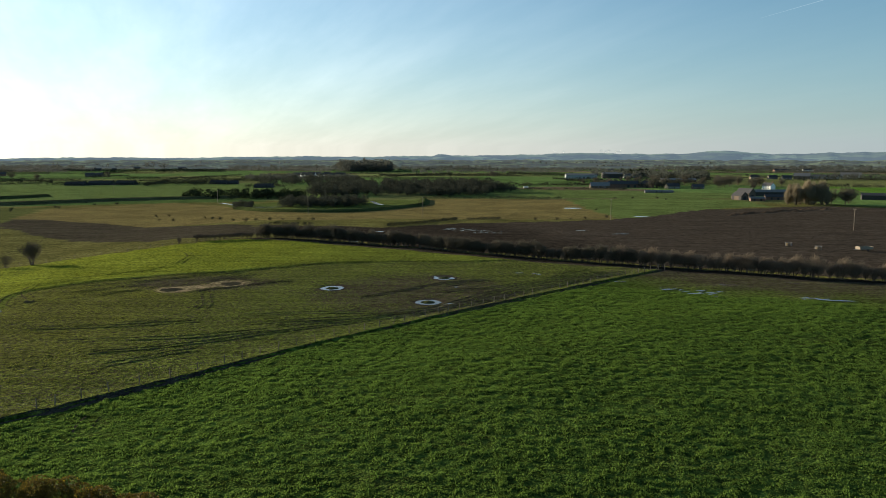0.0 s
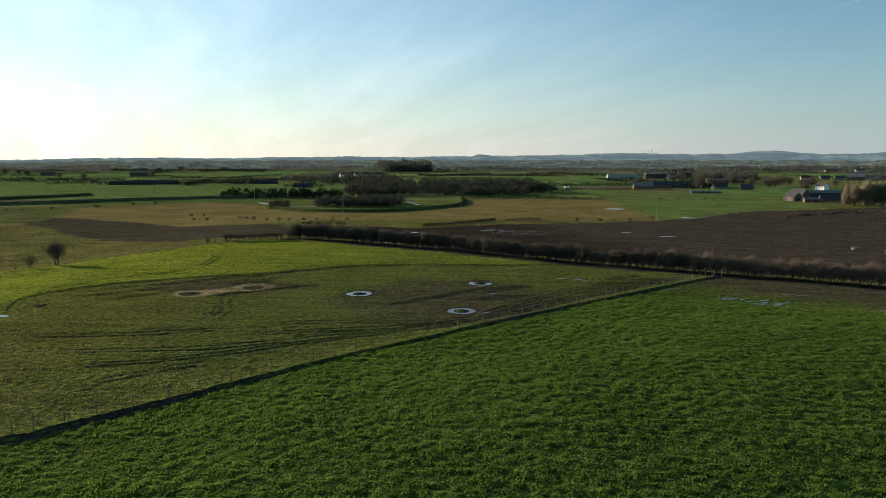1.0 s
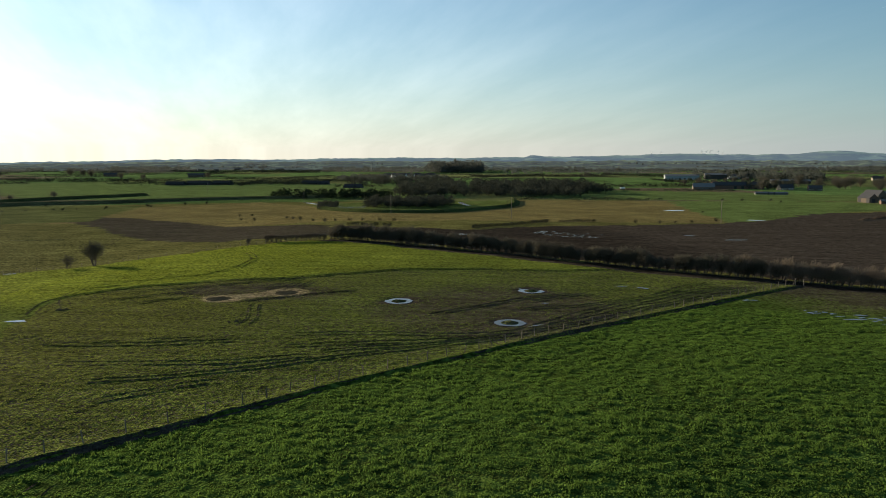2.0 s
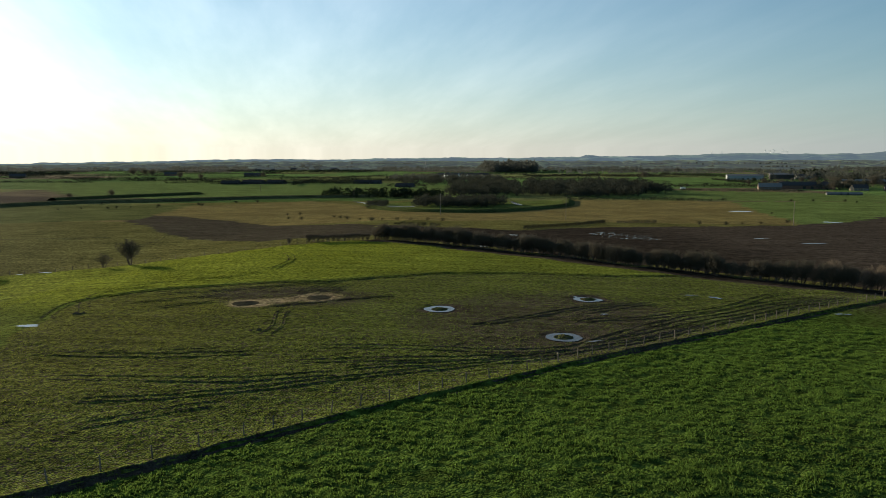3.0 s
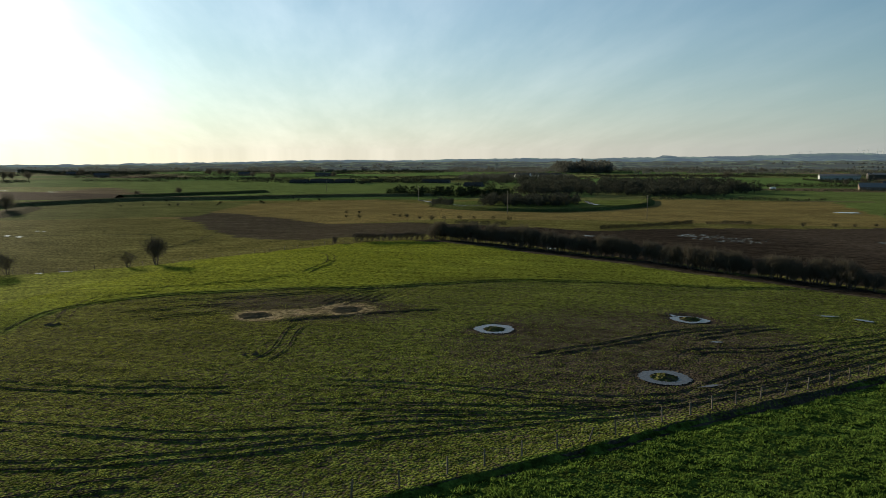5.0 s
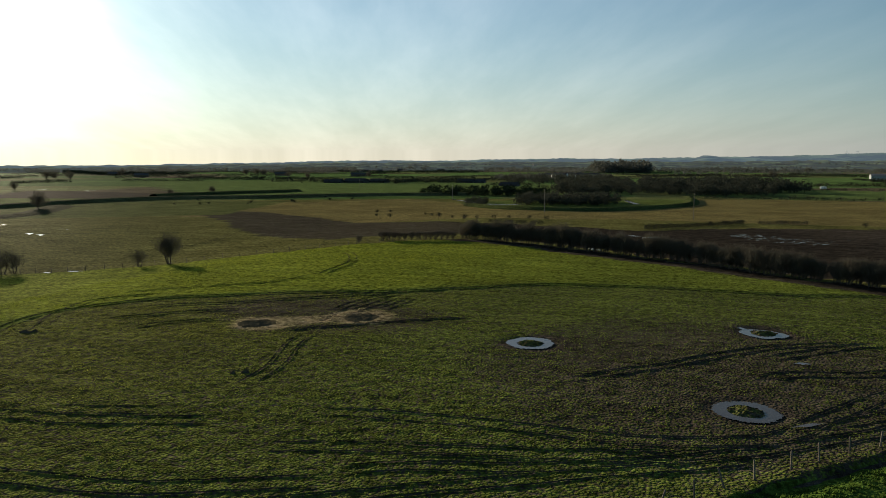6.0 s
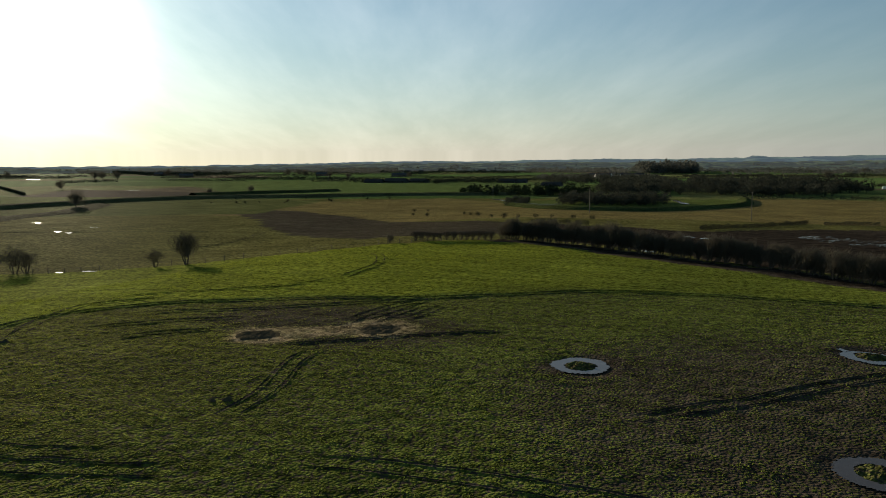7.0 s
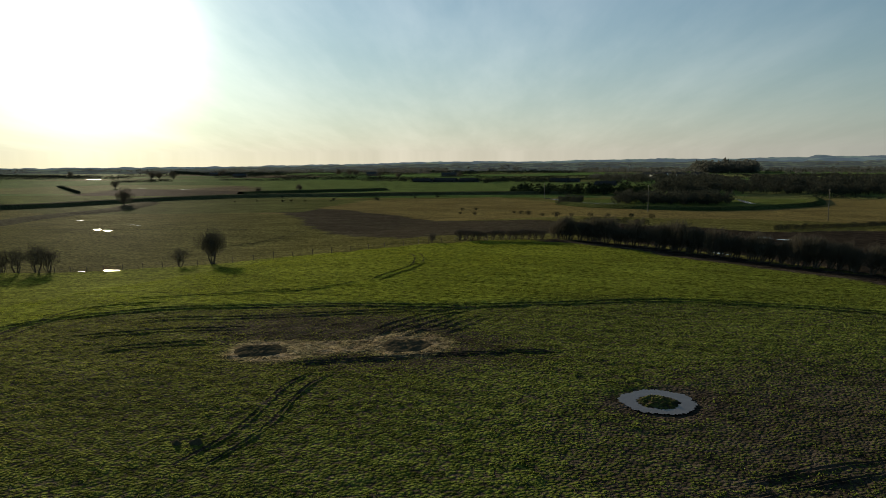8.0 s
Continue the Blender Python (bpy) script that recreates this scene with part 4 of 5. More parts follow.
# along the lower pasture towards the gate
tracks(1.5, 0.50, 0.06, 64, [(-58.4, 106.5), (-48.9, 110.2), (-39.6, 114.9), (-30.1, 120.9), (-20.6, 127.1), (-8.1, 134.3), (-1.9, 138.0)],
       [(-31.8, 124.8), (-26.3, 127.8), (-15.5, 131.7), (-4.5, 138.0), (4.7, 144.6), (12.2, 152.4), (20.6, 161.1), (30.6, 172.2), (37.8, 179.1), (50, 188)])
tracks(1.9, 0.40, 0.045, 66, [(-51.6, 100.1), (-48.4, 102.7), (-45.2, 105.8), (-41.8, 109.1), (-37.5, 111.5)],
       [(-67.2, 114.7), (-54.2, 116.5), (-42.9, 118.1), (-37.5, 120.2), (-28.9, 124.3)], [(-33.4, 128.7), (-27.4, 131.0), (-14.6, 134.0), (-6.2, 136.4)])
tracks(1.9, 0.42, 0.05, 70, [(-77.6, 124.4), (-65.9, 125.6), (-53.0, 127.7), (-43.8, 131.7)], [(-39.5, 135.6), (-33, 137), (-23.3, 137.8), (-11.6, 138.6), (-2.7, 141.4), (1.9, 146.1)],
       [(-61.7, 128.0), (-56.9, 129.1), (-50.2, 131.5)], [(-39.1, 127.1), (-30.2, 130.2), (-17.8, 133.0), (-7, 137.6)])
# between the feeding places and the gate
tracks(1.6, 0.50, 0.06, 76, [(-19.8, 151.3), (-14.4, 157.1), (-10.5, 160.1), (-6.6, 164.8), (-2.5, 169.5), (1.9, 173.6), (11.1, 178.4)])
tracks(1.8, 0.42, 0.05, 78, [(-2.3, 157.4), (1.7, 161.3), (8.1, 163.7), (14.1, 167.7), (23.4, 175.4), (28.7, 181.1), (35.1, 189.7), (42.8, 195.4)],
       [(0.0, 144.0), (5.1, 151.6), (10.0, 158.6), (16.1, 165.1), (22.6, 171.2), (33.2, 182.3), (46, 191)], [(-0.7, 166.2), (4.5, 171.2), (9.1, 176.0), (14.7, 179.2)],
       [(2, 146), (9, 152), (17, 160.5), (26, 169.5), (36, 180), (52, 191.5)])
# in the churned ground above and below the dry feeding places
tracks(1.8, 0.55, 0.06, 84, [(-88.4, 150.6), (-94.7, 158.6), (-99.8, 169.5), (-96.0, 174.7), (-90.7, 177.6)], [(-48.6, 139), (-49.3, 146.0), (-50.6, 150.2), (-52.4, 154.9), (-53.2, 158.9), (-53.1, 162.0)])
tracks(1.6, 0.42, 0.05, 87, [(-78.3, 154.7), (-74.4, 160.1), (-68.0, 165.3)], [(-86.3, 157.6), (-79.0, 164.9), (-70.1, 171.4)], [(-87.9, 166.8), (-76.6, 173.8), (-63.4, 183.6), (-51.0, 195.3)],
       [(-57.2, 171.5), (-57.6, 178.8), (-56.9, 185.5), (-53.7, 191.4)], [(-54.9, 173.3), (-54.2, 180.5), (-53.5, 189.5)], [(-51.4, 175.8), (-51.0, 183.5), (-50.4, 190.3)])
tracks(0.8, 0.62, 0.07, 94, [(-59.7, 159.6), (-52.7, 165.2), (-47.1, 169.7), (-42.3, 173.5), (-36.2, 177.3)])
# turning marks in the lush field
tracks(1.9, 0.42, 0.04, 96, [(-39.1, 73.3), (-40.3, 76.2), (-41.0, 80.1), (-40.6, 84)])
# a path across the far rough pasture
tracks(1.9, 0.60, 0.05, 98, [(-165.2, 261.3), (-164.8, 274.8), (-171.2, 295.6), (-179.7, 314.9)])


def outline(cx, cy, rx, ry, turn, seed, n=48, rough=0.25, phase=0.0):
    t = np.linspace(0, 2 * math.pi, n, endpoint=False)
    k = 1 + rough * 2 * (vnoise(np.cos(t) * 2.2 + 9, np.sin(t) * 2.2 + 9, seed) - 0.5) + rough * (vnoise(np.cos(t) * 6 + 30, np.sin(t) * 6 + 30, seed + 1) - 0.5)
    c, s = math.cos(turn), math.sin(turn)
    x, y = rx * k * np.cos(t), ry * k * np.sin(t)
    return cx + c * x - s * y, cy + s * x + c * y


def puddle(cx, cy, rx, ry, turn=0.0, seed=0, label="shallow puddle of rainwater reflecting the sky", lift=0.05):
    x, y = outline(cx, cy, rx, ry, radians(turn), seed, rough=0.5)
    z = float(np.max(ground_h(x, y))) * 0.35 + float(np.mean(ground_h(x, y))) * 0.65 + lift
    g = Geo()
    g.v = [Vector((cx, cy, z))] + [Vector((a, b, z)) for a, b in zip(x, y)]
    g.f = [(0, i + 1, (i + 1) % len(x) + 1) for i in range(len(x))]
    solid("puddle", g, WATER, label, "puddle", "structure")


for i, (cx, cy, rr) in enumerate(RINGS):
    # ring of water
    xo, yo = outline(cx, cy, rr, rr, 0, 500 + i, 288, 0.07)
    xi, yi = outline(cx, cy, rr * 0.56, rr * 0.56, 0, 520 + i, 288, 0.12)
    hoof = vnoise(np.arange(288) / 1.3, np.full(288, 3.0), 540 + i)
    dent = vnoise(np.arange(288) / 1.5, np.full(288, 8.0), 550 + i)
    xo, yo = cx + (xo - cx) * (0.94 + 0.11 * hoof), cy + (yo - cy) * (0.94 + 0.11 * hoof)
    xi, yi = cx + (xi - cx) * (0.97 + 0.10 * dent), cy + (yi - cy) * (0.97 + 0.10 * dent)
    if i == 2:       # this ring has dried out along its far side
        t = np.linspace(0, 2 * math.pi, 288, endpoint=False)
        k = step(0.9, 0.2, np.sin(t + 0.3)) * 0.75 + 0.25
        xo, yo = xi + (xo - xi) * k, yi + (yo - yi) * k
    zz = -0.02
    g = Geo()
    g.v = [Vector((a, b, zz)) for a, b in zip(xo, yo)] + [Vector((a, b, zz)) for a, b in zip(xi, yi)]
    g.f = [(j, (j + 1) % 288, 288 + (j + 1) % 288, 288 + j) for j in range(288)]
    solid("ring_puddle", g, SLURRY if i == 1 else WATER, "ring of wet grey slurry round a trampled feeding place" if i == 1 else "ring of standing water round a trampled feeding place", "puddle", "structure", "ring puddles")
    # grassy hummock in its middle
    rad = np.linspace(0, 1, 16)[:, None]
    ang = np.linspace(0, 2 * math.pi, 97)[None, :]
    hx, hy = cx + rad * np.cos(ang) * rr * 0.64, cy + rad * np.sin(ang) * rr * 0.64
    hz = -0.16 + 0.34 * (1 - rad ** 2) ** 0.8 + 0 * ang + ((vnoise(hx * 2.2, hy * 2.2, 8) - 0.5) * 0.26 + (vnoise(hx * 5, hy * 5, 18) - 0.5) * 0.20) * (1 - rad ** 3)
    hummock_col = np.tile(np.array((0.085, 0.092, 0.026)), (hx.size, 1))
    solid("feeding_hummock", grid_mesh("feeding_hummock", hx, hy, hz, GROUND, {"cover": hummock_col, "mud": np.full(hx.size, 0.30)}), GROUND, "grassy mud hummock ringed by water", "hummock", "structure", "hummocks")
puddle(1.4, 146.0, 1.3, 0.24, 38, 541)
puddle(-1.9, 181.8, 0.9, 0.35, 120, 542)

for i, (cx, cy, rr) in enumerate(ISLANDS):
    rad = np.linspace(0, 1, 26)[:, None]
    ang = np.linspace(0, 2 * math.pi, 97)[None, :]
    kk = 1 + 0.25 * (vnoise(np.cos(ang) * 3 + 9, np.sin(ang) * 3 + 9, 70 + i) - 0.5)
    hx, hy = cx + rad * np.cos(ang) * rr * kk, cy + rad * np.sin(ang) * rr * kk
    hz = ground_h(hx, hy) - 0.04 + 0.15 * (1 - rad ** 2) ** 0.5 + ((vnoise(hx * 2.5, hy * 2.5, 9) - 0.5) * 0.16 + (vnoise(hx * 6, hy * 6, 10) - 0.5) * 0.12) * (1 - rad ** 4)
    solid("dung_mound", grid_mesh("dung_mound", hx, hy, hz, DRY_MUD), DRY_MUD, "dark mound of dung and straw on pale trodden earth", "mound", "structure", "dry feeding places")

for k, (x, y, rx, ry, a) in enumerate(((79.0, 151.4, 1.1, 0.8, 10), (84.6, 147.9, 2.3, 0.5, 172), (81.3, 149.2, 1.4, 0.5, 150),
                                      (25, 186, 1.7, 0.5, 150), (-90.3, 139.4, 2.3, 0.9, 20), (-150.7, 212.5, 1.5, 0.45, 20), (-156.7, 210.1, 0.9, 0.3, 10), (20.4, 187.9, 1.2, 0.35, 10), (3.4, 165.8, 0.8, 0.4, 30))):
    puddle(x, y, rx, ry, a, 560 + k, lift=0.09)
for k, (x, y, rx, ry, a) in enumerate(((96.5, 524.6, 6, 4, 0), (124.2, 444.5, 4, 3, 0), (-253, 284.5, 1.5, 0.8, 0), (-249, 281.5, 0.9, 0.6, 0), (-245.5, 283.5, 1.3, 1.0, 0), (-242.5, 281, 0.9, 0.6, 0), (-257.4, 304.1, 1.4, 0.7, 0), (-253.4, 303, 0.9, 0.5, 0), (-1346.9, 1079.5, 15, 12, 0), (-687, 660, 5, 4, 0), (-607, 647, 7, 5, 0), (-300, 311, 1.8, 0.9, 0),
                                      (78, 309, 3.5, 0.8, 10), (64, 325, 2.0, 0.8, 0), (-23, 300, 2.2, 1.0, 0), (-27, 303, 1.6, 0.8, 0), (-33, 262, 2, 0.6, 150))):
    puddle(x, y, rx, ry, a, 600 + k, lift=0.16)
r = random.Random(31)
for k in range(84):      # water lying in the trampled corner of the mud field
    u, t = r.random(), r.gauss(0, 1)
    puddle(2 + 26 * u + 2 * t, 325 - 20 * u + 5 * t, r.uniform(0.2, 1.0), r.uniform(0.10, 0.28), r.uniform(-60, 20), 640 + k, lift=0.14)
for cx, cy, sx, sy, n_ in ((59.5, 158.5, 5.0, 3.4, 16), (81, 150, 2.4, 1.2, 7), (53, 164, 3.2, 1.8, 7), (87, 171.7, 1.8, 0.9, 5), (68, 168, 3.0, 2.2, 6), (44.2, 174.2, 1.4, 0.7, 3)):
    for k in range(n_):
        puddle(cx + r.gauss(0, sx * 0.6), cy + r.gauss(0, sy * 0.6), r.uniform(0.3, 1.0), r.uniform(0.18, 0.45), r.uniform(-20, 40), 700 + k + n_, lift=0.10)


def strip(name, points, profile, material, label, category, attrs=None, lift=0.0, gap=6.0):
    """A long earthwork or channel: a cross-section carried along a curve."""
    p = spline(points, gap)
    d = np.gradient(p, axis=0)
    d /= np.linalg.norm(d, axis=1)[:, None]
    nrm = np.stack([-d[:, 1], d[:, 0]], -1)
    u, hgt = np.array([q[0] for q in profile]), np.array([q[1] for q in profile])
    wob = 1 + 0.15 * (vnoise(np.arange(len(p)) / 4, np.zeros(len(p)), 5) - 0.5)
    x = p[:, 0, None] + nrm[:, 0, None] * u * wob[:, None]
    y = p[:, 1, None] + nrm[:, 1, None] * u * wob[:, None]
    z = ground_h(x, y) + hgt + lift
    a = None
    if attrs:
        a = {"cover": np.tile(np.array(attrs), (x.size, 1)), "mud": np.full(x.size, 0.15)}
    solid(name, grid_mesh(name, x, y, z, material, a), material, label, category, "structure")


BANK = [(-9, -0.5), (-6, 0.6), (-2.5, 2.2), (0, 2.6), (2.5, 2.2), (6, 0.6), (9, -0.5)]
strip("flood_bank", DYKE, [(a * 1.5, b * 1.0) for a, b in BANK], GROUND, "long grassy flood bank in shadow", "bank", (0.075, 0.078, 0.034))
strip("flood_bank", BEND, [(a * 0.7, b * 0.75) for a, b in BANK], GROUND, "curved grassy flood bank round the river bend", "bank", (0.055, 0.07, 0.022))
strip("flood_bank", [(-444, 560), (-427, 630), (-406, 682), (-400, 715)], BANK, GROUND, "low grassy bank between far pastures", "bank", (0.05, 0.06, 0.022))
strip("rough_bank", [(-300, 262), (-321, 288), (-342, 328), (-357, 371), (-402, 430)], [(-11, -0.4), (-7, 0.5), (-2, 1.1), (3, 0.9), (8, 0.4), (11, -0.4)], GROUND, "rough dark weedy bank beside the pasture", "bank", (0.060, 0.058, 0.030))
strip("ditch", [(-330, 245), (-296, 262), (-256, 283), (-225, 297), (-200, 306)], [(-1.1, -0.2), (-0.6, 0.12), (0, 0.04), (0.6, 0.12), (1.1, -0.2)], GROUND, "narrow dark ditch across the pasture", "ditch", (0.085, 0.082, 0.035), gap=2.5)
strip("river", [(-190, 600), (-160, 560), (-143, 540), (-128, 538), (-118, 552)], [(-2, 0.15), (0, 0.15), (2, 0.15)], WATER, "narrow river reflecting pale sky", "river")
strip("river", [(-62, 620), (-57, 598), (-53, 580), (-49, 570)], [(-2, 0.15), (0, 0.15), (2, 0.15)], WATER, "narrow river reflecting pale sky", "river")

# ---- buildings ----


def gabled(name, label, x, y, length, width, eave, ridge_h, turn, wall_mat, roof_mat, openings=(), category="building", chimney=False, group=""):
    """A building with walls, gables, a roof with eaves, doors and windows; openings: side, place along it, sill, width, height, kind."""
    top = thing(name, label, category, group)
    L, W = length / 2, width / 2
    g = Geo()
    g.v = [Vector(p) for p in ((-L, -W, -1), (L, -W, -1), (L, W, -1), (-L, W, -1), (-L, -W, eave), (L, -W, eave), (L, W, eave), (-L, W, eave), (-L, 0, ridge_h - 0.12), (L, 0, ridge_h - 0.12))]
    g.f = [(0, 1, 5, 4), (2, 3, 7, 6), (1, 2, 6, 9, 5), (3, 0, 4, 8, 7)]
    part("wall", g, wall_mat, top)
    slope = (ridge_h - eave) / W
    for s in (-1, 1):
        r_ = Geo()
        out = W + 0.4
        zo = eave - slope * 0.4
        pts = [(-L - 0.35, s * out, zo), (L + 0.35, s * out, zo), (L + 0.35, 0, ridge_h), (-L - 0.35, 0, ridge_h)]
        r_.v = [Vector(p) for p in pts] + [Vector(p) + Vector((0, 0, 0.22)) for p in pts]
        r_.f = [(0, 1, 2, 3), (4, 5, 6, 7), (0, 1, 5, 4), (1, 2, 6, 5), (2, 3, 7, 6), (3, 0, 4, 7)]
        part("roof", r_, roof_mat, top)
    if chimney:
        for cx in (-L * 0.85, L * 0.85):
            part("chimney", Geo().box(cx - 0.5, cx + 0.5, -0.4, 0.4, ridge_h - 0.6, ridge_h + 1.3).box(cx - 0.2, cx + 0.2, -0.15, 0.15, ridge_h + 1.3, ridge_h + 1.7), BRICK, top)
    for side, at, sill, ow, oh, kind in openings:
        turn_side = {"front": pose(0, -W, 0), "back": pose(0, W, 0, 0, 0, 180), "end": pose(L, 0, 0, 0, 0, 90), "start": pose(-L, 0, 0, 0, 0, -90)}[side]
        if kind == "window":
            f = Geo()
            for bx in ((-ow / 2, -ow / 2 + 0.1), (ow / 2 - 0.1, ow / 2), (-0.04, 0.04)):
                f.box(at + bx[0], at + bx[1], -0.06, 0.1, sill, sill + oh, turn_side)
            for bz in ((sill, sill + 0.1), (sill + oh - 0.1, sill + oh)):
                f.box(at - ow / 2, at + ow / 2, -0.055, 0.1, bz[0], bz[1], turn_side)
            win = part("window", f, FRAME, top)
            part("pane", Geo().box(at - ow / 2 + 0.05, at + ow / 2 - 0.05, -0.02, 0.08, sill + 0.05, sill + oh - 0.05, turn_side), GLASS, win)
        else:
            part("door", Geo().box(at - ow / 2, at + ow / 2, -0.05, 0.1, 0, oh, turn_side), DARK_BOARD, top, "dark door opening")
    top.matrix_world = place(x, y, turn)
    return top


WINDOWS_LOW = [("front", a, 0.9, 1.3, 1.2, "window") for a in (-5.5, -2.5, 3, 6)] + [("front", 0.4, 0, 1.0, 2.1, "door"), ("end", 0.5, 0.9, 1.2, 1.2, "window")]
BARN_DOORS = [("front", -4, 0, 3.2, 3.4, "door"), ("front", 4.5, 0, 3.2, 3.4, "door"), ("end", 0, 0, 3.2, 3.2, "door")]
SMALL_DOORS = [("front", -3, 0, 1.6, 2.2, "door"), ("front", 2.5, 0, 1.6, 2.2, "door"), ("end", 0, 0, 2.0, 2.2, "door")]
gabled("farmhouse", "white rendered farmhouse with slate roof and chimneys", 396, 862, 12, 9, 5.2, 8.4, -62, RENDERED, SLATE, [("front", a, s, 1.2, 1.3, "window") for a in (-3.5, 0, 3.5) for s in (0.9, 3.3)] + [("start", a, s, 1.2, 1.3, "window") for a in (-2, 2) for s in (0.9, 3.3)], "house", True)
gabled("stone_barn", "old stone farm barn with dark slate roof", 266, 634, 12, 8, 3.8, 6.8, -70, STONE, SLATE, BARN_DOORS, "barn")
gabled("stone_barn", "tall stone barn with dark slate roof", 283, 662, 15, 9, 4.8, 8.8, -62, STONE, SLATE, BARN_DOORS, "barn")
gabled("cattle_shed", "low brick farm shed with open doors", 272, 612, 12, 5, 2.4, 3.8, -8, BRICK, TIN, SMALL_DOORS, "shed")
gabled("cattle_shed", "low brick farm range with slate roof", 296, 632, 16, 6, 2.8, 4.6, -10, BRICK, SLATE, SMALL_DOORS, "shed")
gabled("cattle_shed", "small brick outbuilding beside the farm trees", 318, 640, 9, 6, 3.2, 5.0, 15, BRICK, SLATE, SMALL_DOORS[:2], "shed")
gabled("cattle_shed", "long low tin-roofed farm shed", 322, 700, 34, 10, 4, 6.2, -8, DARK_BOARD, TIN, BARN_DOORS, "shed")
gabled("industrial_shed", "long pale sheet-clad industrial shed", 280, 1440, 62, 26, 7, 10, -4, PALE_TIN, TIN, BARN_DOORS, "warehouse")
gabled("industrial_shed", "dark blue-grey sheet-clad warehouse beside pale sheds", 350, 1470, 40, 24, 9, 12, -6, DARK_BOARD, TIN, BARN_DOORS, "warehouse")
gabled("industrial_shed", "small pale warehouse beside dark trees", 400, 1500, 36, 20, 6, 9, 0, PALE_TIN, SLATE, BARN_DOORS, "warehouse")
gabled("bungalow", "low brick bungalow with grey roof", 200, 904, 24, 11, 3.2, 7.5, -4, STONE, TIN, WINDOWS_LOW, "house")
gabled("long_barn", "long brick farm range with dull roof", 245, 930, 60, 14, 4.5, 8.5, 4, BRICK, SLATE, BARN_DOORS, "barn")
gabled("bungalow", "small grey roofed bungalow with white walls", 315, 876, 14, 8, 2.8, 6.0, -10, STONE, SLATE, WINDOWS_LOW, "house")
gabled("bungalow", "dark roofed bungalow with pale gable", 288, 890, 16, 9, 3.0, 6.5, 10, OAT_BOARD, SLATE, WINDOWS_LOW, "house")
gabled("greenhouse_shed", "low pale polytunnel shed beside a yard", 234, 768, 30, 6, 1.3, 2.4, -3, TIN, TIN, SMALL_DOORS, "shed")
gabled("long_barn", "long open-fronted hay barn with tin roof", 388, 1172, 56, 14, 4, 6.5, -3, DARK_BOARD, TIN, BARN_DOORS, "barn")
gabled("dutch_barn", "pale roofed portal-frame barn", 832, 1450, 38, 20, 7, 12, -30, PALE_TIN, TIN, BARN_DOORS, "barn")
gabled("dutch_barn", "low pale barn at the village edge", 745, 1400, 60, 16, 5, 8, -12, PALE_TIN, TIN, BARN_DOORS, "barn")
gabled("stone_barn", "brown stone barn at the village edge", 690, 1365, 28, 18, 6, 12, -30, STONE, TIN, BARN_DOORS, "barn")
gabled("packing_shed", "dark low shed beside a green field", 392, 640, 24, 10, 4, 6, -25, DARK_BOARD, SLATE, SMALL_DOORS, "shed")
for x, y, t in ((612, 1394, -6), (640, 1380, 8), (661, 1366, -4)):
    gabled("cottage", "dark roofed roadside cottage with pale walls", x, y, 18, 8, 3.6, 7.6, t, OAT_BOARD, SLATE, WINDOWS_LOW, "house", True, "roadside cottages")
for x, y, l, e, t in ((-516, 1000, 26, 3.2, 8), (-488, 1016, 34, 4.6, -4), (-460, 1034, 28, 3.8, -6), (-342, 1088, 26, 4.0, -3), (-322, 1092, 16, 3.0, 8), (-240, 955, 24, 3.0, -2)):
    gabled("dark_barn", "long dark boarded barn with dull grey roof", x, y, l, 15, e * 0.55, e * 0.55 + 3.6, t, DARK_BOARD, DULL_ROOF, BARN_DOORS[:2], "barn", False, "dark barns")
for i in range(16):
    x, y = -300 + r.uniform(-40, 70), 1640 + r.uniform(-90, 120)
    gabled("village_house", "small pale village house with slate roof", x, y, r.uniform(12, 18), 8.5, 5, 9, r.uniform(-40, 40), r.choice((RENDERED, STONE, STONE)), SLATE, WINDOWS_LOW[:3], "house", True, "village houses")
for x, y in ((-1271, 2571), (-1230, 2540), (-1180, 2560), (-1060, 2900), (-1250, 2916), (-1497, 1564), (-1246, 1399), (-1010, 1619), (-813, 1642), (-790, 1640), (1080, 2300), (1130, 2350), (1180, 2300), (1240, 2350), (1300, 2280), (560, 2200), (540, 2300)):
    gabled("distant_house", "distant farm building with pale walls", x, y, r.uniform(16, 34), 10, 5, 9, r.uniform(-30, 30), r.choice((RENDERED, STONE, BRICK)), SLATE, WINDOWS_LOW[:3], "house", False, "distant farms")
box = thing("white_trailer", "white box trailer parked beside a field road", "trailer")
part("body", Geo().box(-4.5, 4.5, -1.4, 1.4, 1.2, 4.6), RENDERED, box)
for wx_ in (-3.2, 2.4, 3.4):
    for wy_ in (-1.3, 1.3):
        part("wheel", Geo().tube((wx_, wy_ - 0.15, 0.5), (wx_, wy_ + 0.15, 0.5), 0.5, 0.5, 12, True), DARK_BOARD, box)
part("chassis", Geo().box(-4.6, 5.6, -0.5, 0.5, 0.8, 1.2), STEEL, box)
box.matrix_world = place(106, 903, 4, 0.65)

# ---- poles, pylon and field gear ----


def pole(x, y, h, turn=0.0):
    top = thing("power_pole", "wooden electricity pole with crossarm and insulators", "power pole", "power line")
    part("pole", Geo().tube((0, 0, -1), (0, 0, h), 0.17, 0.12, 8, True), POLE_WOOD, top)
    part("crossarm", Geo().box(-0.8, 0.8, -0.05, 0.05, h - 0.45, h - 0.35), POLE_WOOD, top)
    for k in (-0.7, 0.0, 0.7):
        part("insulator", Geo().tube((k, 0, h - 0.35), (k, 0, h - 0.1), 0.06, 0.04, 6, True), PALE_TIN, top)
    top.matrix_world = place(x, y, turn)


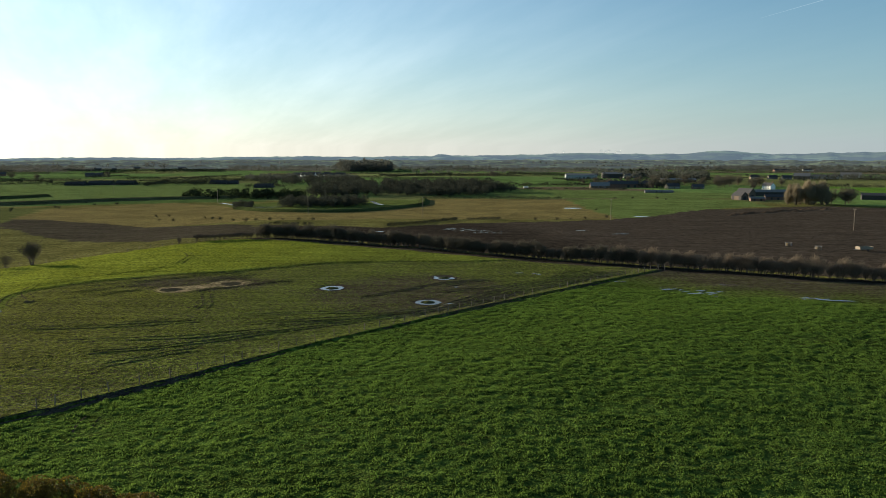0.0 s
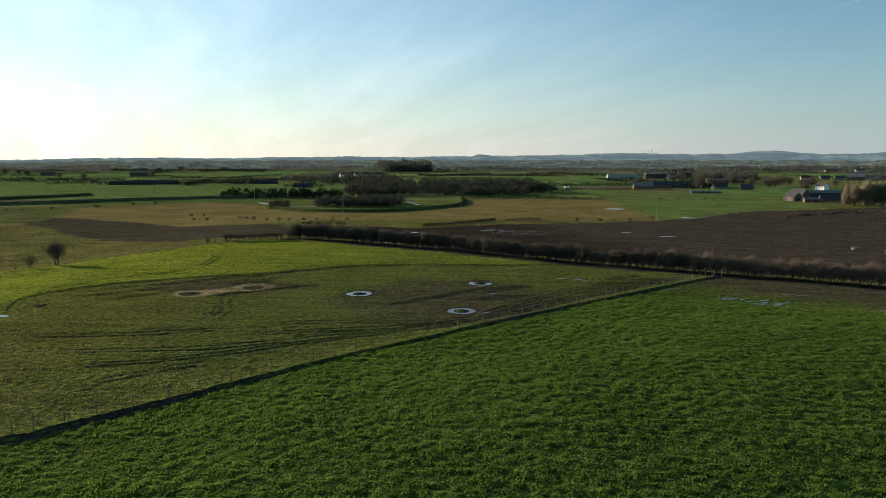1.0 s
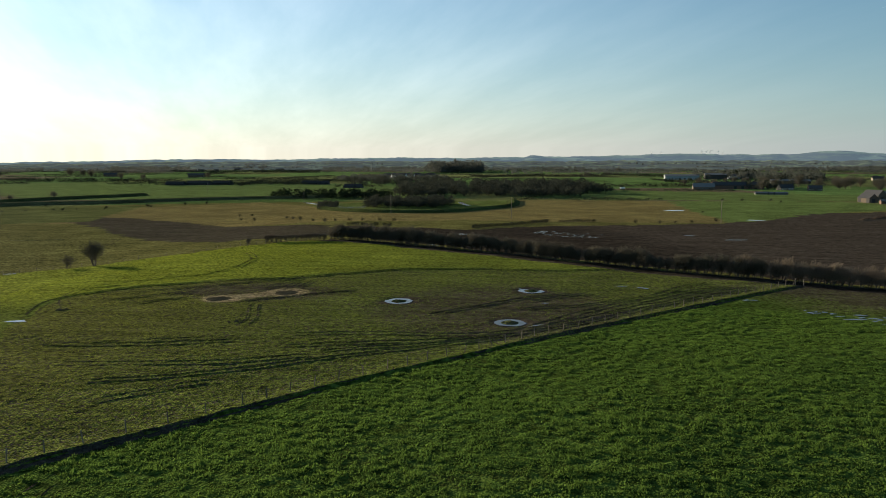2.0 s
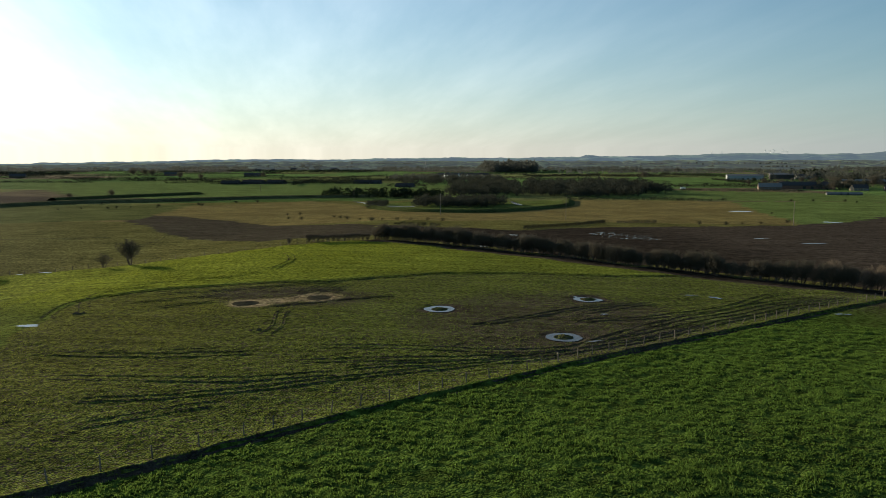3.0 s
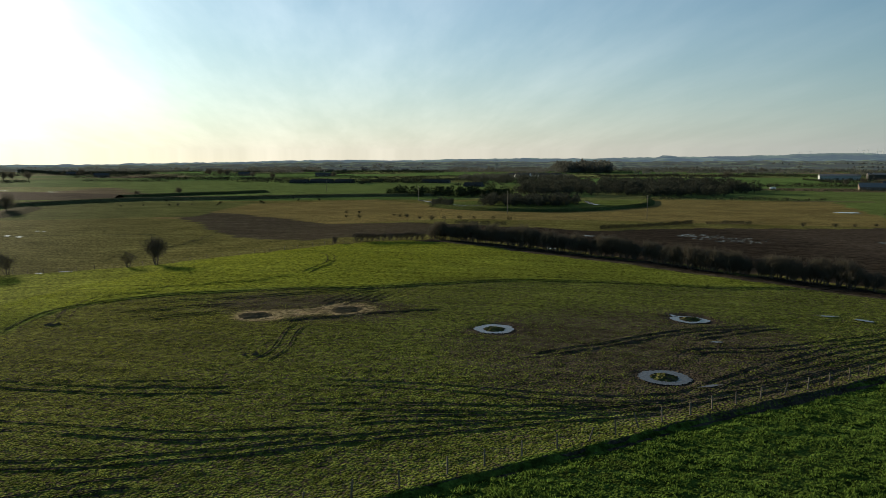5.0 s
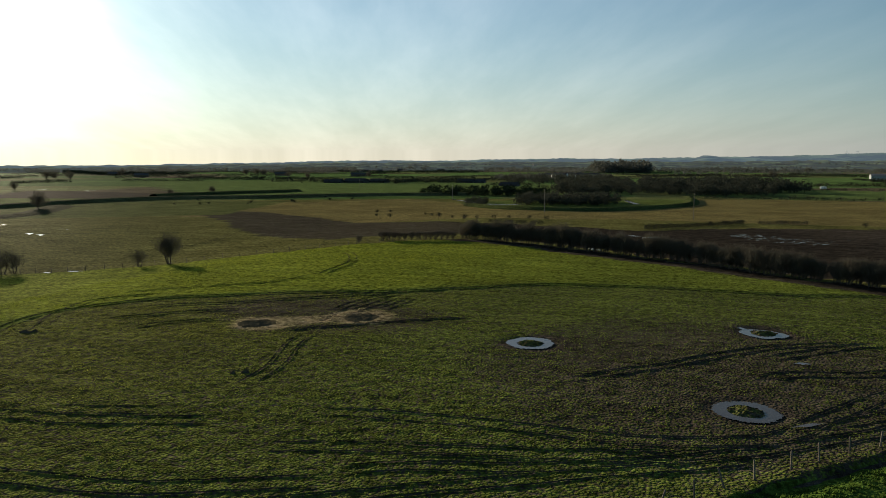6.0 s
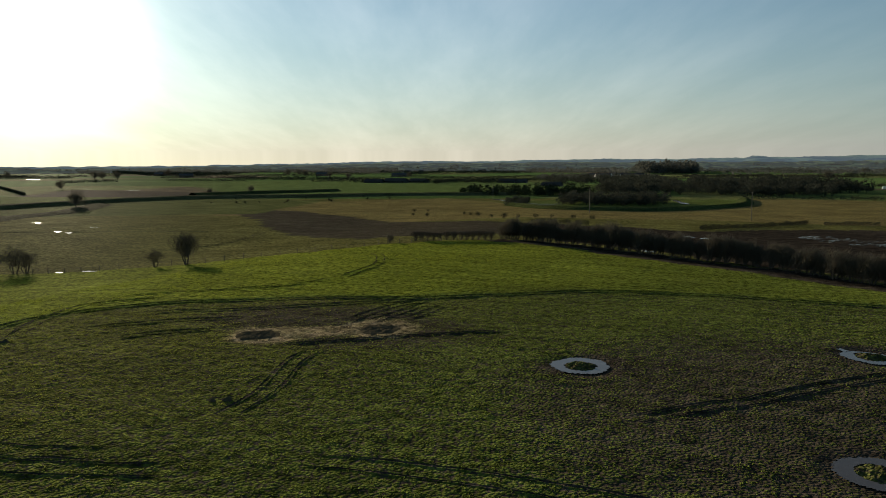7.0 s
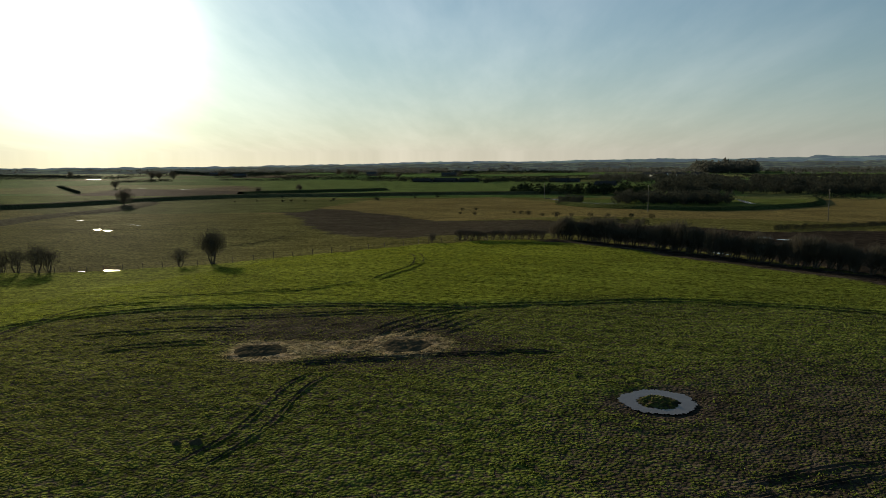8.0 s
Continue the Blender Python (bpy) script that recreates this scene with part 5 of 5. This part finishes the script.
for x, y, h in ((100.3, 421.3, 12.4), (207.6, 355.8, 11.0), (-11.8, 422.8, 12.0), (-82.5, 434.1, 12.0), (-191.1, 602.1, 11), (-357.4, 771.3, 12), (-550, 934, 12)):
    pole(x, y, h, -70)
pylon = thing("lattice_pylon", "far steel lattice electricity pylon", "pylon")
for sx, sy in ((-1, -1), (1, -1), (1, 1), (-1, 1)):
    part("leg", Geo().tube((sx * 5, sy * 5, -1), (sx * 1.0, sy * 1.0, 30), 0.25, 0.2, 4).tube((sx * 1.0, sy * 1.0, 30), (0, 0, 50), 0.2, 0.1, 4), STEEL, pylon)
for z_, half in ((30, 9), (37, 11), (44, 8)):
    part("arm", Geo().box(-half, half, -0.4, 0.4, z_, z_ + 0.8), STEEL, pylon)
g = Geo()
for k in range(7):
    a_, b_ = 5 - k * 0.57, 5 - (k + 1) * 0.57
    for s in (-1, 1):
        g.tube((-a_ * s, -a_, k * 4.3), (b_ * s, -b_, k * 4.3 + 4.3), 0.14, 0.14, 3).tube((-a_, a_ * s, k * 4.3), (-b_, -b_ * s, k * 4.3 + 4.3), 0.14, 0.14, 3)
part("bracing", g, STEEL, pylon)
pylon.matrix_world = place(-672, 2940, 20)


def turbine(x, y, z, h, turn):
    top = thing("wind_turbine", "tiny pale wind turbine on the far hills", "wind turbine", "wind farm")
    part("tower", Geo().tube((0, 0, -20), (0, 0, h), 1.1, 0.7, 8, True), RENDERED, top)
    part("nacelle", Geo().box(-1.6, 1.6, -2.5, 4.5, h - 1.4, h + 1.6), RENDERED, top)
    for k in range(3):
        a = math.radians(turn + 120 * k)
        part("blade", Geo().tube((0, -3, h), (0.62 * h * math.sin(a), -3, h + 0.62 * h * math.cos(a)), 0.6, 0.2, 5), RENDERED, top)
    top.matrix_world = pose(x, y, z, 0, 0, -15)


for k, (b, h) in enumerate(((12.5, 30), (12.85, 26), (13.1, 30), (13.65, 27), (13.95, 24), (9.6, 22), (8.9, 22))):
    turbine(4700 * math.sin(math.radians(b)), 4700 * math.cos(math.radians(b)), 66, h, 17 + 31 * k)


def ring_feeder(x, y, turn):
    top = thing("ring_feeder", "galvanised round bale feeder on trodden mud", "cattle feeder", "bale feeders")
    g1 = Geo()
    for z_ in (0.08, 0.6, 1.15):
        for k in range(20):
            a_, b_ = 2 * math.pi * k / 20, 2 * math.pi * (k + 1) / 20
            g1.tube((1.15 * math.cos(a_), 1.15 * math.sin(a_), z_), (1.15 * math.cos(b_), 1.15 * math.sin(b_), z_), 0.03, 0.03, 4)
    part("ring", g1, STEEL, top)
    for k in range(12):
        a_ = 2 * math.pi * k / 12
        part("bar", Geo().tube((1.15 * math.cos(a_), 1.15 * math.sin(a_), 0), (1.15 * math.cos(a_), 1.15 * math.sin(a_), 1.2), 0.025, 0.025, 4), STEEL, top)
    part("hay", Geo().tube((0, 0, 0), (0, 0, 0.9), 1.0, 0.8, 14, True), HAY, top, "heap of hay")
    top.matrix_world = place(x, y, turn)


ring_feeder(129.9, 263.8, 0)
ring_feeder(134.0, 250.5, 20)
trough = thing("feed_trailer", "pale timber feed trailer on two wheels", "feed trailer")
part("body", Geo().box(-2.6, 2.6, -1.1, 1.1, 0.7, 0.82).box(-2.6, 2.6, -1.14, -1.06, 0.82, 1.7).box(-2.6, 2.6, 1.06, 1.14, 0.82, 1.7).box(-2.64, -2.56, -1.06, 1.06, 0.82, 1.7).box(2.56, 2.64, -1.06, 1.06, 0.82, 1.7), OAT_BOARD, trough)
part("drawbar", Geo().box(-4.2, -2.64, -0.06, 0.06, 0.6, 0.72), STEEL, trough)
for s in (-1.25, 1.25):
    part("wheel", Geo().tube((0.4, s - 0.12, 0.42), (0.4, s + 0.12, 0.42), 0.42, 0.42, 14, True).tube((0.4, s + 0.12, 0.42), (0.4, s - 0.12, 0.42), 0.42, 0.42, 14, True), DARK_BOARD, trough)
trough.matrix_world = place(147.8, 246, 10)


def heap(x, y, rx, ry, h, seed, material=RUBBLE, label="heap of rubble and soil at the field edge"):
    rad = np.linspace(0, 1, 9)[:, None]
    ang = np.linspace(0, 2 * math.pi, 33)[None, :]
    hx, hy = x + rad * np.cos(ang) * rx, y + rad * np.sin(ang) * ry
    hz = ground_h(hx, hy) - 0.2 + h * (1 - rad ** 1.6) * (0.5 + vnoise(hx * 0.9, hy * 0.9, seed)) + (vnoise(hx * 2.5, hy * 2.5, seed) - 0.5) * 0.6 * (rad < 0.99)
    solid("soil_mound", grid_mesh("soil_mound", hx, hy, hz, material), material, label, "heap", "", "rubble heaps")


for k in range(22):
    t = k / 21
    heap(188 + 88 * t + r.uniform(-2, 2), 454 + 55 * t ** 0.7 + r.uniform(-5, 5), r.uniform(2.5, 5.5), r.uniform(1.5, 3), r.uniform(0.5, 1.3), 700 + k)
for x, y in ((-52.3, 143.0), (-51.0, 143.5)):
    heap(x, y, 0.55, 0.42, 0.42, 730, DRY_MUD, "dark clod of turf and mud in the pasture")
heap(-88.5, 149.5, 2.0, 0.8, 0.4, 733, DRY_MUD, "dark clod of turf and mud beside a rut")

# ---- grass tufts on the near fields ----


def tufts(name, count, x0, x1, y0, y1, keep, high, wide, seed, label, blades=3, even=0.0, blade_gain=1.25):
    q = np.random.RandomState(seed)
    x, y = q.uniform(x0, x1, count), q.uniform(y0, y1, count)
    # tufts gather in clumps
    ok = keep(x, y) & (vnoise(x / 0.80 + 3, y / 0.75, 6) * 0.85 + vnoise(x / 5, y / 5, seed + 1) * 0.25 > q.uniform(0.40 - even, 0.64 - even, count))
    for cx, cy, rr in RINGS + ISLANDS:
        ok &= np.hypot(x - cx, y - cy) > rr * 1.15
    ok &= ~RUT_CELLS[np.clip(((x + 150) * 2).astype(int), 0, 599), np.clip(((y - 40) * 2).astype(int), 0, 599)]
    col, wet = cover(x, y)
    ok &= q.uniform(0, 1, count) > wet * 1.05
    x, y, col = x[ok], y[ok], col[ok]
    n = len(x)
    z = ground_h(x, y)
    a = q.uniform(0, 2 * math.pi, (n, blades))
    hh = high * q.uniform(0.6, 1.3, (n, 1)) * ((0.6 + 0.8 * vnoise(x / 5, y / 5, seed + 4)) * (0.35 + 1.3 * vnoise(x / 0.8 + 3, y / 0.75, 6)))[:, None]
    ww = wide * q.uniform(0.6, 1.4, (n, 1))
    lean = q.normal(size=(n, blades, 2)) * hh[..., None] * 0.5
    base = np.stack([x, y, z - 0.03], -1)[:, None, :] + np.zeros((n, blades, 3))
    side = np.stack([np.cos(a) * ww, np.sin(a) * ww, np.zeros((n, blades))], -1)
    tip = base + np.stack([lean[..., 0], lean[..., 1], np.broadcast_to(hh, (n, blades))], -1)
    v = np.stack([base - side, base + side, tip], 2).reshape(-1, 3)
    me = bpy.data.meshes.new(name)
    me.vertices.add(len(v))
    me.vertices.foreach_set("co", v.astype(np.float32).ravel())
    me.loops.add(len(v))
    me.loops.foreach_set("vertex_index", np.arange(len(v), dtype=np.int32))
    me.polygons.add(len(v) // 3)
    me.polygons.foreach_set("loop_start", np.arange(0, len(v), 3, dtype=np.int32))
    put_attributes(me, {"cover": np.repeat(col, 3 * blades, axis=0) * blade_gain})
    me.materials.append(BLADES)
    me.update()
    me.validate()
    solid(name, me, BLADES, label, "grass", "stuff")


# the last number lightens blades against the ground, like lit tips over dark gaps
tufts("lush_grass", 400000, -62, 92, 46, 176, lambda x, y: (beside(x, y, EDGE) > 1.0) & ~((x > 36) & (beside(x, y, HEDGE) < 36 + 10 * (vnoise(x / 7, y / 7, 17) - 0.5))), 0.19, 0.06, 81, "lush green tussocky grass of the near field", 3, 0.12, 2.0)
tufts("grazed_grass", 380000, -118, 40, 92, 262, lambda x, y: (beside(x, y, EDGE) < -0.1) & (beside(x, y, HEDGE) > 8) & (beside(x, y, WEST) > 0.5), 0.075, 0.075, 82, "short grazed olive pasture grass", 2, 0.20, 1.45)

# ---- vapour trail high in the sky ----
TRAIL = bpy.data.materials.new("vapour_trail")
TRAIL.use_nodes = True
n_trail = Nodes(TRAIL.node_tree)
# weak emission stands in for sunlight on the trail
glow_trail = n_trail.add("ShaderNodeEmission", {0: (0.62, 0.74, 0.80, 1), 1: 1.0})
clear_trail = n_trail.add("ShaderNodeBsdfTransparent")
n_trail.add("ShaderNodeOutputMaterial", {0: n_trail.add("ShaderNodeMixShader", {0: 0.05, 1: clear_trail.outputs[0], 2: glow_trail.outputs[0]}).outputs[0]})
trail = Geo()
a_, b_ = Vector((1913, 4400, 883)), Vector((2420, 4400, 1027))
for k in range(10):
    p, q = a_.lerp(b_, k / 10), a_.lerp(b_, (k + 1) / 10)
    trail.tube(p, q, 0.6 + 0.22 * k, 0.82 + 0.22 * k, 6)
solid("vapour_trail", trail, TRAIL, "thin white aircraft vapour trail high in the sky", "vapour trail", "structure")
